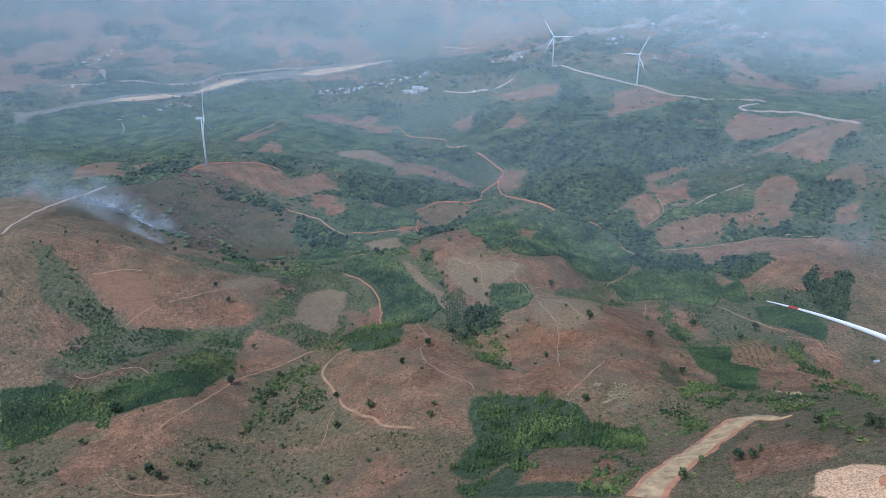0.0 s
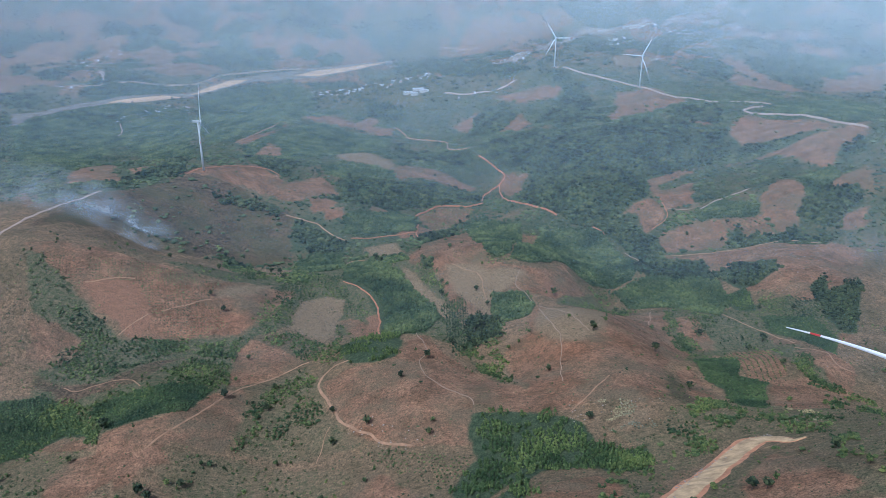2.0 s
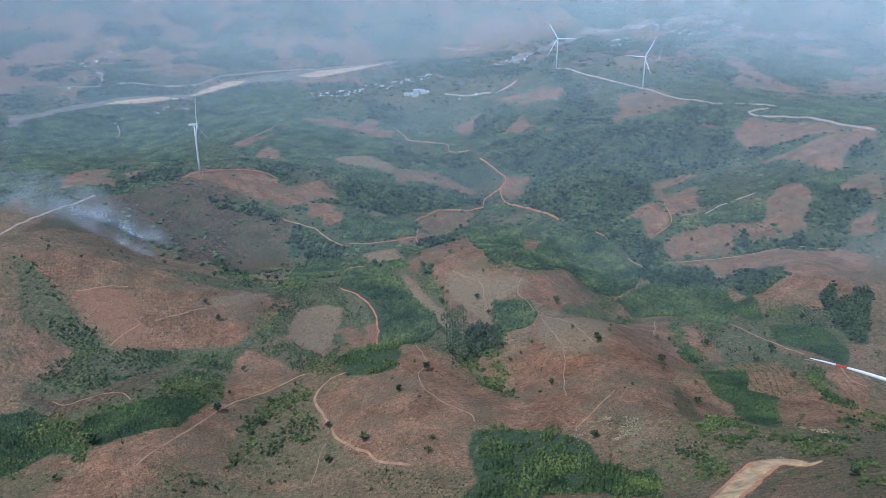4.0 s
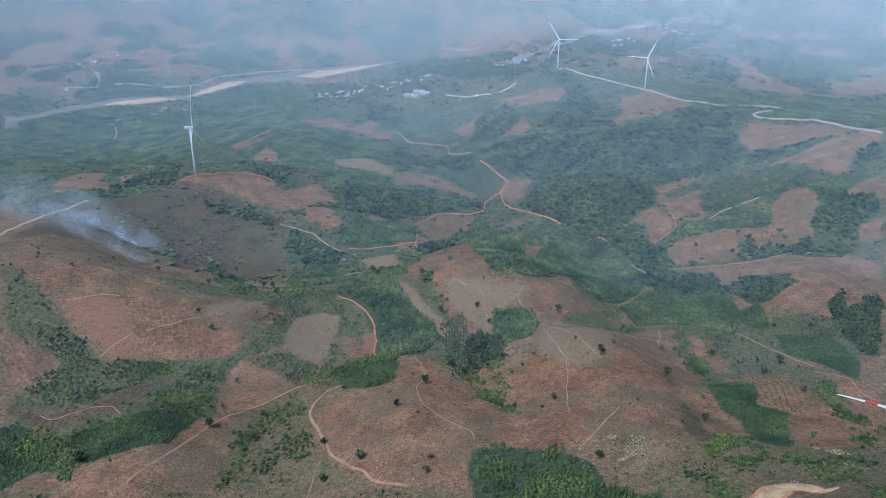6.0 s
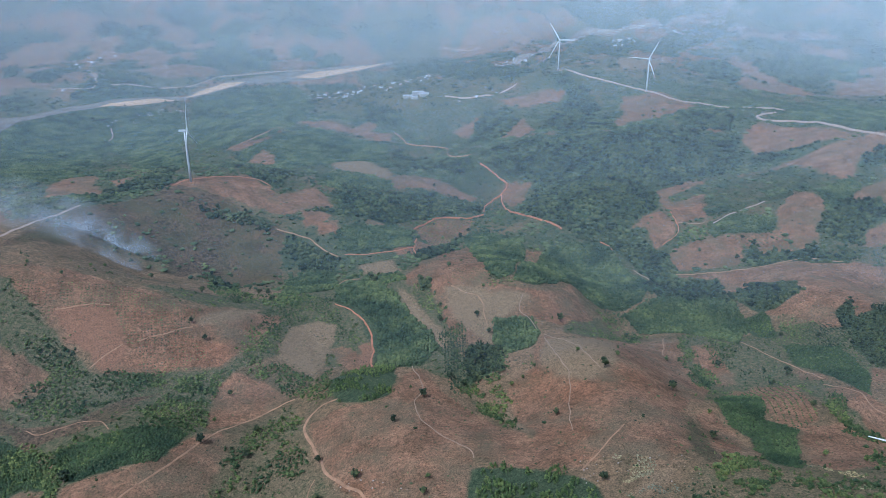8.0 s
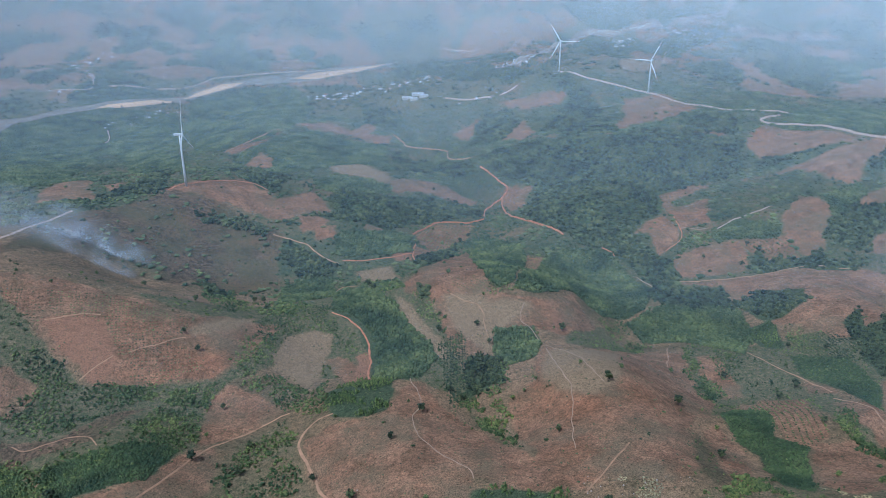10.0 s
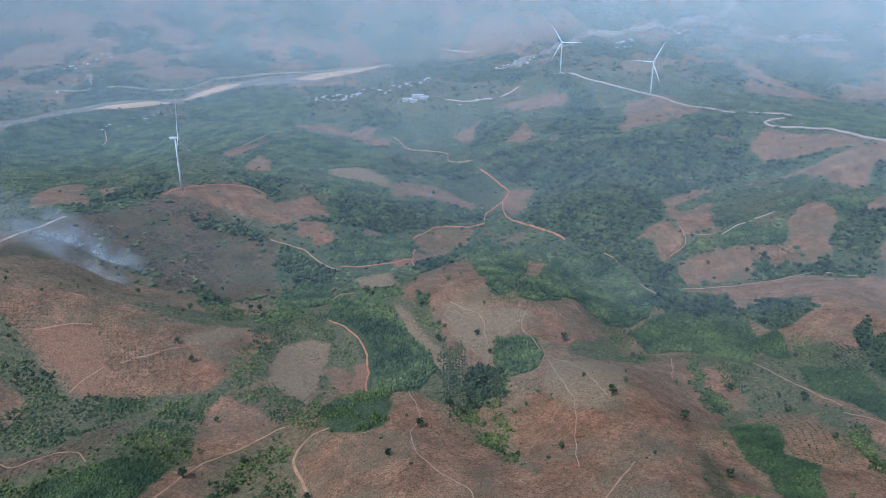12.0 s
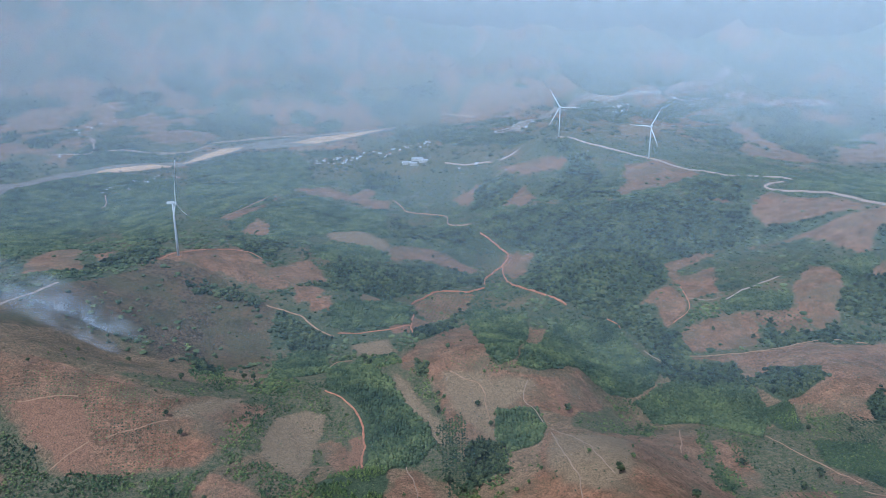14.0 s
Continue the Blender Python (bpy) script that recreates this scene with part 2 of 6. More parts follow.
# ---- ground ----
HILLS_A = [(-68, 353, 27.8, 560), (494, 365, 39.4, 560), (-590, 942, 20.4, 560), (-93, 873, -18.7, 560), (474, 940, -23.2, 560), (-1141, 1490, 5.4, 560), (-638, 1493, 29.2, 560), (-92, 1466, -13.1, 560), (533, 1453, 12.5, 560), (1043, 1440, 48.1, 560), (-1173, 2046, -23.5, 560), (-652, 2023, 2.3, 560), (-44, 2023, -31.8, 560), (464, 2033, 15.4, 560), (1073, 2031, 36.7, 560), (-1748, 2563, -2.1, 560), (-1146, 2578, -13.4, 560), (-600, 2608, -4.4, 560), (-29, 2600, 13.6, 560), (520, 2578, 58.3, 560), (1042, 2622, 17.0, 560), (1614, 2627, 1.4, 560), (-1744, 3156, 3.0, 560), (-1187, 3129, 18.3, 560)]
HILLS_B = [(-588, 3156, -25.4, 560), (-100, 3159, 4.5, 560), (486, 3152, 55.3, 560), (1091, 3139, 12.0, 560), (1653, 3160, 5.9, 560), (2141, 3184, 1.3, 560), (-2285, 3750, 1.2, 560), (-1766, 3681, 8.2, 560), (-1145, 3726, 23.4, 560), (-655, 3730, -41.8, 560), (-40, 3744, -25.6, 560), (517, 3680, 30.5, 560), (1022, 3672, 6.4, 560), (1582, 3690, 5.2, 560), (-143, 302, 1.4, 290), (118, 301, 28.8, 290), (411, 317, 21.0, 290), (-432, 589, -14.2, 290), (-150, 583, -10.3, 290), (158, 595, 7.4, 290), (410, 602, -2.9, 290), (-736, 852, 13.8, 290), (-455, 854, 3.4, 290), (-120, 908, -5.9, 290)]
HILLS_C = [(158, 886, 1.7, 290), (446, 860, -6.8, 290), (708, 881, -2.5, 290), (-712, 1156, 21.1, 290), (-435, 1142, -5.1, 290), (-140, 1163, -11.4, 290), (421, 1173, -15.4, 290), (748, 1147, -8.0, 290), (-1003, 1438, 1.3, 290), (-708, 1475, 12.7, 290), (-422, 1463, 16.9, 290), (146, 1451, -15.1, 290), (416, 1485, -2.2, 290), (715, 1462, 7.2, 290), (1017, 1480, 24.9, 290), (-1043, 1736, -5.3, 290), (-759, 1758, -15.0, 290), (-452, 1731, 2.7, 290), (-174, 1737, 18.7, 290), (123, 1737, -7.9, 290), (428, 1753, 22.4, 290), (741, 1779, 21.7, 290), (983, 1734, 14.3, 290), (1309, 1730, 1.4, 290)]
HILLS_D = [(-1585, 2049, 2.8, 290), (-1292, 2012, -1.9, 290), (-1036, 2052, -14.3, 290), (-755, 2012, -5.3, 290), (-449, 2045, 20.9, 290), (-177, 2014, -21.0, 290), (113, 2034, -12.1, 290), (440, 2022, -5.5, 290), (743, 2036, 9.3, 290), (1017, 2027, 4.5, 290), (-1604, 2327, 9.6, 290), (-1310, 2332, 2.2, 290), (-1047, 2310, -19.6, 290), (-733, 2342, 5.3, 290), (-423, 2347, 26.0, 290), (-150, 2357, -34.3, 290), (130, 2329, -17.9, 290), (445, 2351, 5.2, 290), (715, 2351, -4.7, 290), (-1590, 2607, -6.6, 290), (-1328, 2613, -4.0, 290), (-994, 2624, 2.0, 290), (-705, 2632, -2.9, 290), (-440, 2620, 4.4, 290)]
HILLS_E = [(-167, 2590, 3.5, 290), (135, 2624, 19.2, 290), (453, 2631, 41.7, 290), (741, 2646, 4.7, 290), (-1582, 2901, -5.5, 290), (-1306, 2928, 4.1, 290), (-1000, 2892, -2.3, 290), (-716, 2928, -9.1, 290), (-467, 2886, -18.1, 290), (-154, 2893, 1.2, 290), (163, 2923, 6.7, 290), (443, 2926, 7.0, 290), (710, 2894, 1.8, 290), (-1607, 3181, 2.5, 290), (-1293, 3198, 6.0, 290), (-1034, 3212, 3.1, 290), (-701, 3185, 11.9, 290), (-423, 3216, -6.9, 290), (-173, 3220, -1.4, 290), (138, 3178, 9.5, 290), (432, 3188, 5.2, 290), (4, 323, 10.0, 150), (155, 333, 16.4, 150), (286, 332, 21.6, 150)]
HILLS_F = [(443, 327, 5.5, 150), (-438, 490, -4.5, 150), (-145, 482, -16.1, 150), (-4, 472, -4.7, 150), (147, 479, -10.1, 150), (293, 474, -2.7, 150), (449, 491, -5.5, 150), (-594, 637, -2.2, 150), (-444, 636, -10.9, 150), (-304, 635, 7.9, 150), (-155, 632, -8.4, 150), (-5, 628, 11.3, 150), (137, 622, 7.3, 150), (314, 622, -1.8, 150), (456, 635, -6.4, 150), (607, 629, -5.7, 150), (-609, 794, 4.3, 150), (-445, 781, -8.4, 150), (-294, 773, -10.4, 150), (-137, 790, -1.3, 150), (7, 779, 3.3, 150), (160, 787, 11.4, 150), (305, 792, -7.4, 150), (454, 776, 6.5, 150)]
HILLS_G = [(602, 771, 2.0, 150), (-762, 930, 1.7, 150), (-587, 939, 16.1, 150), (-450, 929, 17.7, 150), (-308, 920, 8.1, 150), (-163, 942, -13.0, 150), (4, 919, -1.2, 150), (147, 916, 1.7, 150), (291, 937, -13.1, 150), (455, 929, -1.7, 150), (593, 935, 8.9, 150), (764, 928, -2.8, 150), (-749, 1090, 4.4, 150), (-610, 1073, 9.5, 150), (-444, 1092, -12.6, 150), (-305, 1067, -7.4, 150), (-139, 1074, -6.8, 150), (7, 1070, 18.4, 150), (156, 1090, 18.2, 150), (307, 1076, -17.3, 150), (594, 1078, 4.6, 150), (761, 1070, -5.5, 150), (-759, 1222, 2.6, 150), (-590, 1244, 10.8, 150)]
HILLS_H = [(-444, 1229, -10.8, 150), (-306, 1240, -25.2, 150), (-139, 1218, -2.2, 150), (-9, 1240, 4.2, 150), (160, 1224, -3.7, 150), (293, 1228, -18.2, 150), (451, 1218, -6.0, 150), (758, 1222, -14.1, 150), (914, 1238, -3.3, 150), (-744, 1390, 1.5, 150), (-614, 1367, 9.6, 150), (-443, 1374, 8.7, 150), (-299, 1370, 1.1, 150), (-136, 1380, 14.0, 150), (10, 1367, -20.5, 150), (312, 1378, 15.2, 150), (437, 1367, 4.0, 150), (601, 1367, 16.3, 150), (741, 1378, 5.3, 150), (900, 1382, 17.6, 150), (-607, 1539, 2.5, 150), (-460, 1522, 13.2, 150), (-308, 1529, 2.5, 150), (-165, 1516, -16.6, 150)]
HILLS_I = [(-1, 1520, -24.3, 150), (155, 1539, -2.4, 150), (302, 1536, 25.3, 150), (447, 1516, -23.9, 150), (598, 1526, -39.5, 150), (753, 1519, 11.2, 150), (892, 1539, 22.1, 150), (-737, 1673, -1.6, 150), (-611, 1686, -1.7, 150), (-314, 1678, 2.1, 150), (-165, 1672, 28.0, 150), (6, 1667, 14.8, 150), (144, 1695, -59.2, 150), (314, 1679, -8.7, 150), (457, 1684, 28.8, 150), (599, 1691, 19.4, 150), (740, 1690, -5.0, 150), (-895, 1828, -3.1, 150), (-745, 1829, -12.5, 150), (-592, 1818, -7.9, 150), (-450, 1841, -10.8, 150), (-287, 1822, -1.9, 150), (-157, 1842, 5.5, 150), (-5, 1817, 9.1, 150)]
HILLS_J = [(156, 1827, 8.2, 150), (307, 1829, 10.5, 150), (450, 1828, 7.6, 150), (594, 1842, 8.4, 150), (755, 1839, 6.7, 150), (912, 1823, 1.5, 150), (-887, 1991, -3.2, 150), (-750, 1982, -8.5, 150), (-612, 1988, 9.3, 150), (-460, 1981, 1.7, 150), (-311, 1967, -4.3, 150), (-147, 1980, -10.6, 150), (5, 1989, -10.3, 150), (164, 1968, 34.1, 150), (304, 1982, 14.1, 150), (602, 1991, 3.1, 150), (749, 1981, 4.1, 150), (-85, 389, 0.9, 85), (-10, 382, 4.3, 85), (75, 378, 7.8, 85), (164, 388, -5.6, 85), (259, 388, 1.8, 85), (353, 387, 2.1, 85), (-270, 471, 1.1, 85)]
HILLS_K = [(-182, 470, -3.0, 85), (-87, 462, -3.1, 85), (-6, 468, -1.9, 85), (87, 464, 5.3, 85), (173, 470, -14.6, 85), (267, 466, -6.9, 85), (350, 462, 2.8, 85), (-438, 562, -2.1, 85), (-354, 549, -2.2, 85), (-266, 551, 5.8, 85), (-176, 563, -13.9, 85), (-12, 557, -1.6, 85), (77, 558, -5.5, 85), (170, 561, 7.7, 85), (252, 549, 6.8, 85), (351, 556, 1.0, 85), (437, 562, -6.9, 85), (524, 562, -1.6, 85), (-534, 651, -2.1, 85), (-447, 638, -7.6, 85), (-356, 642, -5.2, 85), (-266, 643, 21.7, 85), (-184, 642, -10.3, 85), (-93, 651, -1.5, 85)]
HILLS_L = [(5, 646, 6.9, 85), (76, 648, -3.6, 85), (175, 650, 11.0, 85), (257, 636, -17.8, 85), (350, 637, 3.3, 85), (441, 649, -11.3, 85), (522, 652, -4.7, 85), (-527, 741, 6.2, 85), (-435, 724, 1.7, 85), (-365, 733, 1.0, 85), (-276, 735, 3.0, 85), (-179, 735, -13.8, 85), (-93, 728, 10.7, 85), (4, 736, 3.2, 85), (75, 725, -34.1, 85), (174, 728, 16.9, 85), (258, 737, -11.8, 85), (345, 740, 10.8, 85), (440, 733, 13.2, 85), (-528, 826, -4.2, 85), (-451, 826, -14.0, 85), (-351, 823, -11.2, 85), (-271, 819, -9.7, 85), (-182, 826, 2.0, 85)]
HILLS_M = [(-95, 817, 5.9, 85), (4, 828, -2.1, 85), (92, 826, -10.8, 85), (165, 813, 25.3, 85), (261, 826, -3.0, 85), (355, 822, -26.1, 85), (444, 814, 2.2, 85), (519, 817, 1.6, 85), (-540, 909, 10.3, 85), (-436, 907, 4.3, 85), (-354, 910, 8.8, 85), (-260, 912, 6.7, 85), (-174, 905, -8.8, 85), (-85, 902, -9.6, 85), (-6, 912, 11.2, 85), (81, 915, -8.4, 85), (178, 902, 4.0, 85), (255, 900, 7.0, 85), (354, 905, 11.0, 85), (434, 904, -5.1, 85), (517, 907, 5.8, 85), (607, 909, 0.9, 85), (-524, 994, 5.8, 85), (-436, 988, 9.5, 85)]
HILLS_N = [(-355, 998, 4.7, 85), (-260, 1004, 4.8, 85), (-180, 1001, -5.8, 85), (-83, 1000, 5.9, 85), (4, 1004, -10.3, 85), (84, 999, 4.6, 85), (166, 995, -1.4, 85), (267, 997, -24.8, 85), (344, 989, 13.3, 85), (431, 989, -19.0, 85), (519, 994, 14.2, 85), (604, 1002, -3.7, 85), (-622, 1085, 3.9, 85), (-530, 1077, -2.8, 85), (-452, 1078, -15.1, 85), (-347, 1077, -1.8, 85), (-178, 1075, 7.4, 85), (-85, 1082, 1.3, 85), (-10, 1081, 4.3, 85), (86, 1076, 16.9, 85), (175, 1086, 14.3, 85), (255, 1083, -10.3, 85), (342, 1075, -1.9, 85), (438, 1083, -8.6, 85)]
HILLS_O = [(530, 1079, 18.2, 85), (611, 1087, -1.5, 85), (-628, 1169, 2.5, 85), (-529, 1167, 4.1, 85), (-446, 1173, -2.2, 85), (-358, 1179, -7.8, 85), (-262, 1178, -9.7, 85), (-181, 1166, -8.1, 85), (-90, 1171, -6.2, 85), (-4, 1175, 2.7, 85), (92, 1178, 2.3, 85), (165, 1179, 3.8, 85), (263, 1169, 2.2, 85), (352, 1172, 12.9, 85), (437, 1173, 4.6, 85), (518, 1170, -5.6, 85), (611, 1164, -2.6, 85), (-532, 1268, 2.6, 85), (-358, 1261, -5.6, 85), (-275, 1265, -6.3, 85), (-183, 1253, -4.4, 85), (-13, 1261, 1.5, 85), (175, 1256, -2.7, 85), (259, 1252, -16.8, 85)]
HILLS_P = [(349, 1268, -5.9, 85), (432, 1252, -4.4, 85), (530, 1268, -14.9, 85), (612, 1267, 6.7, 85)]
HILLS = HILLS_A + HILLS_B + HILLS_C + HILLS_D + HILLS_E + HILLS_F + HILLS_G + HILLS_H + HILLS_I + HILLS_J + HILLS_K + HILLS_L + HILLS_M + HILLS_N + HILLS_O + HILLS_P
NOISE_TABLES = {}


def lattice_noise(x, y, size, seed):
    """Smooth value noise between -1 and 1 with cells of the given size."""
    if seed not in NOISE_TABLES:
        NOISE_TABLES[seed] = np.random.RandomState(seed).uniform(-1, 1, (256, 256))
    table = NOISE_TABLES[seed]
    u, v = x / size, y / size
    i, j = np.floor(u).astype(int), np.floor(v).astype(int)
    a, b = u - i, v - j
    a, b = a * a * (3 - 2 * a), b * b * (3 - 2 * b)
    i, j, i1, j1 = i % 256, j % 256, (i + 1) % 256, (j + 1) % 256
    return (table[i, j] * (1 - a) + table[i1, j] * a) * (1 - b) + (table[i, j1] * (1 - a) + table[i1, j1] * a) * b


def broad_form(x, y):
    """The valley floor, the slope on which the near turbine stands and the ranges that close the view."""
    z = 95 - 55 / (1 + np.exp(-(y - 1500) / 350.0))
    z = z + 25 / (1 + np.exp(-(y - 3600) / 120.0))
    z = z + np.clip((y - 4000) / 1050, 0, 1) ** 1.6 * (360 + 240 / (1 + np.exp((x + 500) / 350.0)))
    z = z + 50 * np.clip((y - 3300) / 1200, 0, 1) ** 1.6
    return z + 130 * np.exp(-(((x - 420) / 260) ** 2 + ((y - 150) / 330) ** 2))


RIVER_LINE = [(-1800, 1900), (-1460, 2316), (-1415, 2425), (-1357, 2605), (-1255, 2732), (-1052, 2860), (-958, 3122), (-825, 3352), (-593, 3472), (-386, 3736), (-258, 3905), (60, 4000)]


def from_river(x, y):
    """The distance to the middle of the river."""
    best = np.full(np.shape(x), 1e9)
    for (ax, ay), (bx, by) in zip(RIVER_LINE, RIVER_LINE[1:]):
        dx, dy = bx - ax, by - ay
        t = np.clip(((x - ax) * dx + (y - ay) * dy) / (dx * dx + dy * dy), 0, 1)
        best = np.minimum(best, np.hypot(x - ax - t * dx, y - ay - t * dy))
    return best


def gully(x, y):
    """Green gullies between the ribs of the far hills, also standing in for valley shade, 0 to 1."""
    deep = np.maximum(np.abs(lattice_noise(x + 0.4 * y, 0.6 * y, 330, 5)), np.abs(lattice_noise(x + 0.3 * y, y - 0.2 * x, 210, 7)))
    return np.clip((deep + 0.22 * lattice_noise(x, y, 60, 25) - 0.48) * 6, 0, 1) * np.clip((y - 2900) / 300, 0, 1) * (from_river(x, y) > 200)


def ground_height(x, y):
    x, y = np.asarray(x, float), np.asarray(y, float)
    z = broad_form(x, y)
    for hx, hy, h, r in HILLS:
        z = z + h * np.exp(-((x - hx) ** 2 + (y - hy) ** 2) / r**2)
    # gullies and folds
    far = np.clip((y - 1300) / 1500, 0, 1)
    z = z + (1.6 + 5 * far) * lattice_noise(x, y, 70 + 0 * x, 3) + 1.2 * lattice_noise(x, y, 27, 4) + 0.5 * lattice_noise(x, y, 12, 9)
    fold = np.clip((y - 1900) / 900, 0, 1)
    z = z + fold * (22 * (0.5 - np.abs(lattice_noise(x + 0.3 * y, y - 0.2 * x, 210, 7))) + 8 * (0.5 - np.abs(lattice_noise(x, y, 75, 8))))
    ridge = np.clip((y - 3300) / 1200, 0, 1)
    z = z + ridge * (150 * (0.5 - np.abs(lattice_noise(x + 0.4 * y, 0.6 * y, 330, 5))) + 50 * (0.5 - np.abs(lattice_noise(x, y, 150, 6))))
    flat = np.clip((330 - from_river(x, y)) / 220, 0, 1)
    flat = flat * flat * (3 - 2 * flat)
    return z * (1 - flat) + 26 * flat



RIVER_BED = [(-1499, 2507), (-1414, 2526), (-1368, 2667), (-1296, 2754), (-1263, 2847), (-1153, 2896), (-1008, 2921), (-1006, 3052), (-953, 3272), (-824, 3454), (-715, 3561), (-529, 3755), (-370, 3861), (-259, 3927), (-254, 3840), (-399, 3599), (-571, 3337), (-704, 3257), (-839, 3211), (-895, 3067), (-938, 2909), (-993, 2812), (-1115, 2743), (-1211, 2678), (-1257, 2646), (-1327, 2546), (-1383, 2434), (-1344, 2238)]
SAND_BAR_A = [(-1247, 2667), (-1228, 2766), (-1100, 2872), (-993, 2824), (-1111, 2732)]
SAND_BAR_B = [(-992, 2872), (-989, 3012), (-945, 3241), (-855, 3272), (-899, 3080), (-960, 2909)]
SAND_BAR_C = [(-693, 3386), (-609, 3561), (-465, 3695), (-285, 3883), (-401, 3618), (-576, 3370)]
UPPER_RIVER = [(194, 2820), (286, 2920), (458, 3496), (678, 4119), (889, 4128), (1078, 4163), (1293, 4378), (1515, 4378), (1834, 4617)]
COVERS = []


def cover(kind, outline):
    COVERS.append((kind, outline))


cover("soil", [(1097, 3135), (1165, 2937), (1168, 2446), (997, 2497)])
cover("soil", [(-1849, 3866), (-1589, 4032), (-1359, 3958), (-1317, 3577), (-1556, 3505)])
cover("soil", [(-1458, 4389), (-1059, 4228), (-1077, 4030), (-1375, 4207)])
cover("soil", [(-908, 3932), (-549, 3945), (-428, 3905), (-736, 3652)])
cover("soil", [(-1837, 3046), (-1729, 3111), (-1621, 2814), (-1691, 2784)])
cover("soil", [(-2426, 4372), (-1835, 4201), (-2028, 4056), (-2361, 4109)])
cover("dry", [(602, 2690), (895, 3424), (948, 3241), (716, 2627), (598, 2561)])
cover("soil", [(1196, 3400), (1375, 3450), (1253, 2547), (1135, 2439), (1197, 2913), (1111, 3141)])
cover("soil", [(1703, 3327), (2183, 3657), (1942, 3225), (1640, 2761), (1318, 2570)])
cover("soil", [(-1739, 2867), (-2459, 4188), (-2090, 4135), (-1677, 3803), (-1593, 3458), (-1529, 3145), (-1579, 2951)])
cover("soil", [(-1462, 3361), (-1620, 3912), (-1419, 4149), (-1141, 4170), (-1051, 4044), (-1185, 3878), (-1165, 3614), (-1015, 3416), (-1182, 3188)])
cover("soil", [(-2112, 3620), (-2488, 4292), (-2279, 4385), (-1893, 4238), (-1851, 3927), (-1815, 3670), (-1915, 3453)])
cover("soil", [(-1866, 4248), (-1652, 4260), (-1562, 4577), (-1363, 4510), (-1217, 4542), (-1029, 4420), (-973, 4308), (-1226, 4297), (-1584, 3991), (-1815, 4115)])
cover("soil", [(-1044, 4065), (-569, 4121), (-321, 4052), (-405, 3722), (-643, 3821), (-997, 3985)])
cover("soil", [(180, 4296), (376, 4347), (562, 4266), (680, 4182), (432, 3913), (197, 3944), (51, 4194)])
cover("grass", [(-557, 924), (-501, 805), (-431, 796), (-438, 750), (-459, 724), (-429, 667), (-362, 667), (-327, 591), (-369, 619), (-402, 619), (-388, 597), (-323, 613), (-249, 677), (-238, 718), (-256, 795), (-245, 840), (-202, 892), (-126, 862), (-41, 822), (12, 796), (67, 690), (36, 764), (13, 956), (-37, 1092), (-156, 1200), (-239, 1064), (-293, 1021), (-399, 961), (-288, 951), (-218, 1001), (-227, 907), (-260, 843), (-393, 810), (-447, 851), (-513, 903)])
cover("brush", [(-204, 598), (-213, 683), (-199, 735), (-158, 773), (-120, 664), (-102, 623), (-65, 571)])
cover("grass", [(329, 995), (401, 968), (488, 967), (611, 990), (482, 768), (426, 795), (381, 599), (362, 607), (388, 735), (342, 814), (271, 734), (253, 573), (271, 734), (290, 862)])
cover("grass", [(166, 965), (230, 1042), (257, 949), (186, 874), (157, 908)])
cover("brush", [(199, 564), (262, 592), (296, 575), (364, 574), (281, 452), (188, 504), (172, 530)])
cover("grass", [(-481, 673), (-429, 690), (-389, 670), (-328, 604), (-370, 619), (-402, 591), (-426, 573)])
cover("brush", [(-426, 573), (-415, 604), (-363, 617), (-325, 584), (-347, 561), (-337, 515), (-346, 490), (-377, 493)])
cover("brush", [(-267, 579), (-197, 592), (-120, 566), (-69, 541), (-91, 516), (-105, 480), (-196, 497), (-244, 524)])
cover("brush", [(129, 549), (153, 523), (202, 558), (266, 566), (311, 509), (454, 635), (245, 331), (244, 400), (250, 495), (224, 486), (147, 422), (118, 350), (77, 367), (135, 451), (158, 487)])
cover("brush", [(154, 387), (189, 420), (239, 462), (237, 399), (241, 325), (234, 313), (218, 329), (200, 315), (191, 308), (133, 343)])
cover("soil", [(-563, 934), (-528, 948), (-482, 955), (-429, 948), (-373, 948), (-319, 935), (-292, 966), (-258, 979), (-224, 997), (-227, 940), (-245, 896), (-253, 869), (-266, 843), (-312, 838), (-320, 823), (-346, 823), (-381, 814), (-406, 836), (-427, 848), (-447, 851), (-467, 869), (-501, 889), (-531, 912), (-554, 918)])
cover("clay", [(-470, 887), (-410, 906), (-372, 852), (-380, 811), (-397, 822), (-427, 848), (-458, 872)])
cover("dry", [(-313, 915), (-289, 957), (-249, 1002), (-269, 936), (-303, 904)])
cover("soil", [(-507, 818), (-472, 819), (-436, 800), (-455, 783), (-453, 755), (-468, 741)])
cover("burnt", [(-457, 720), (-448, 723), (-418, 710), (-393, 717), (-374, 727), (-361, 751), (-345, 772), (-310, 793), (-331, 768), (-333, 717), (-350, 715), (-387, 693), (-401, 678), (-422, 697), (-449, 705)])
cover("soil", [(-242, 841), (-209, 828), (-160, 787), (-177, 774), (-206, 741), (-225, 723), (-239, 717), (-250, 754), (-256, 795), (-254, 824)])
cover("soil", [(-238, 702), (-221, 720), (-210, 662), (-205, 629), (-212, 595), (-317, 581), (-326, 613), (-296, 622), (-256, 640), (-249, 677)])
cover("soil", [(-401, 618), (-374, 618), (-340, 594), (-329, 583), (-388, 597)])
cover("soil", [(-138, 719), (-107, 730), (-58, 720), (-47, 772), (-31, 821), (-17, 814), (6, 751), (41, 722), (65, 672), (91, 624), (106, 594), (120, 570), (103, 576), (58, 584), (33, 611), (27, 541), (-36, 559), (-66, 580), (-99, 622), (-117, 662)])
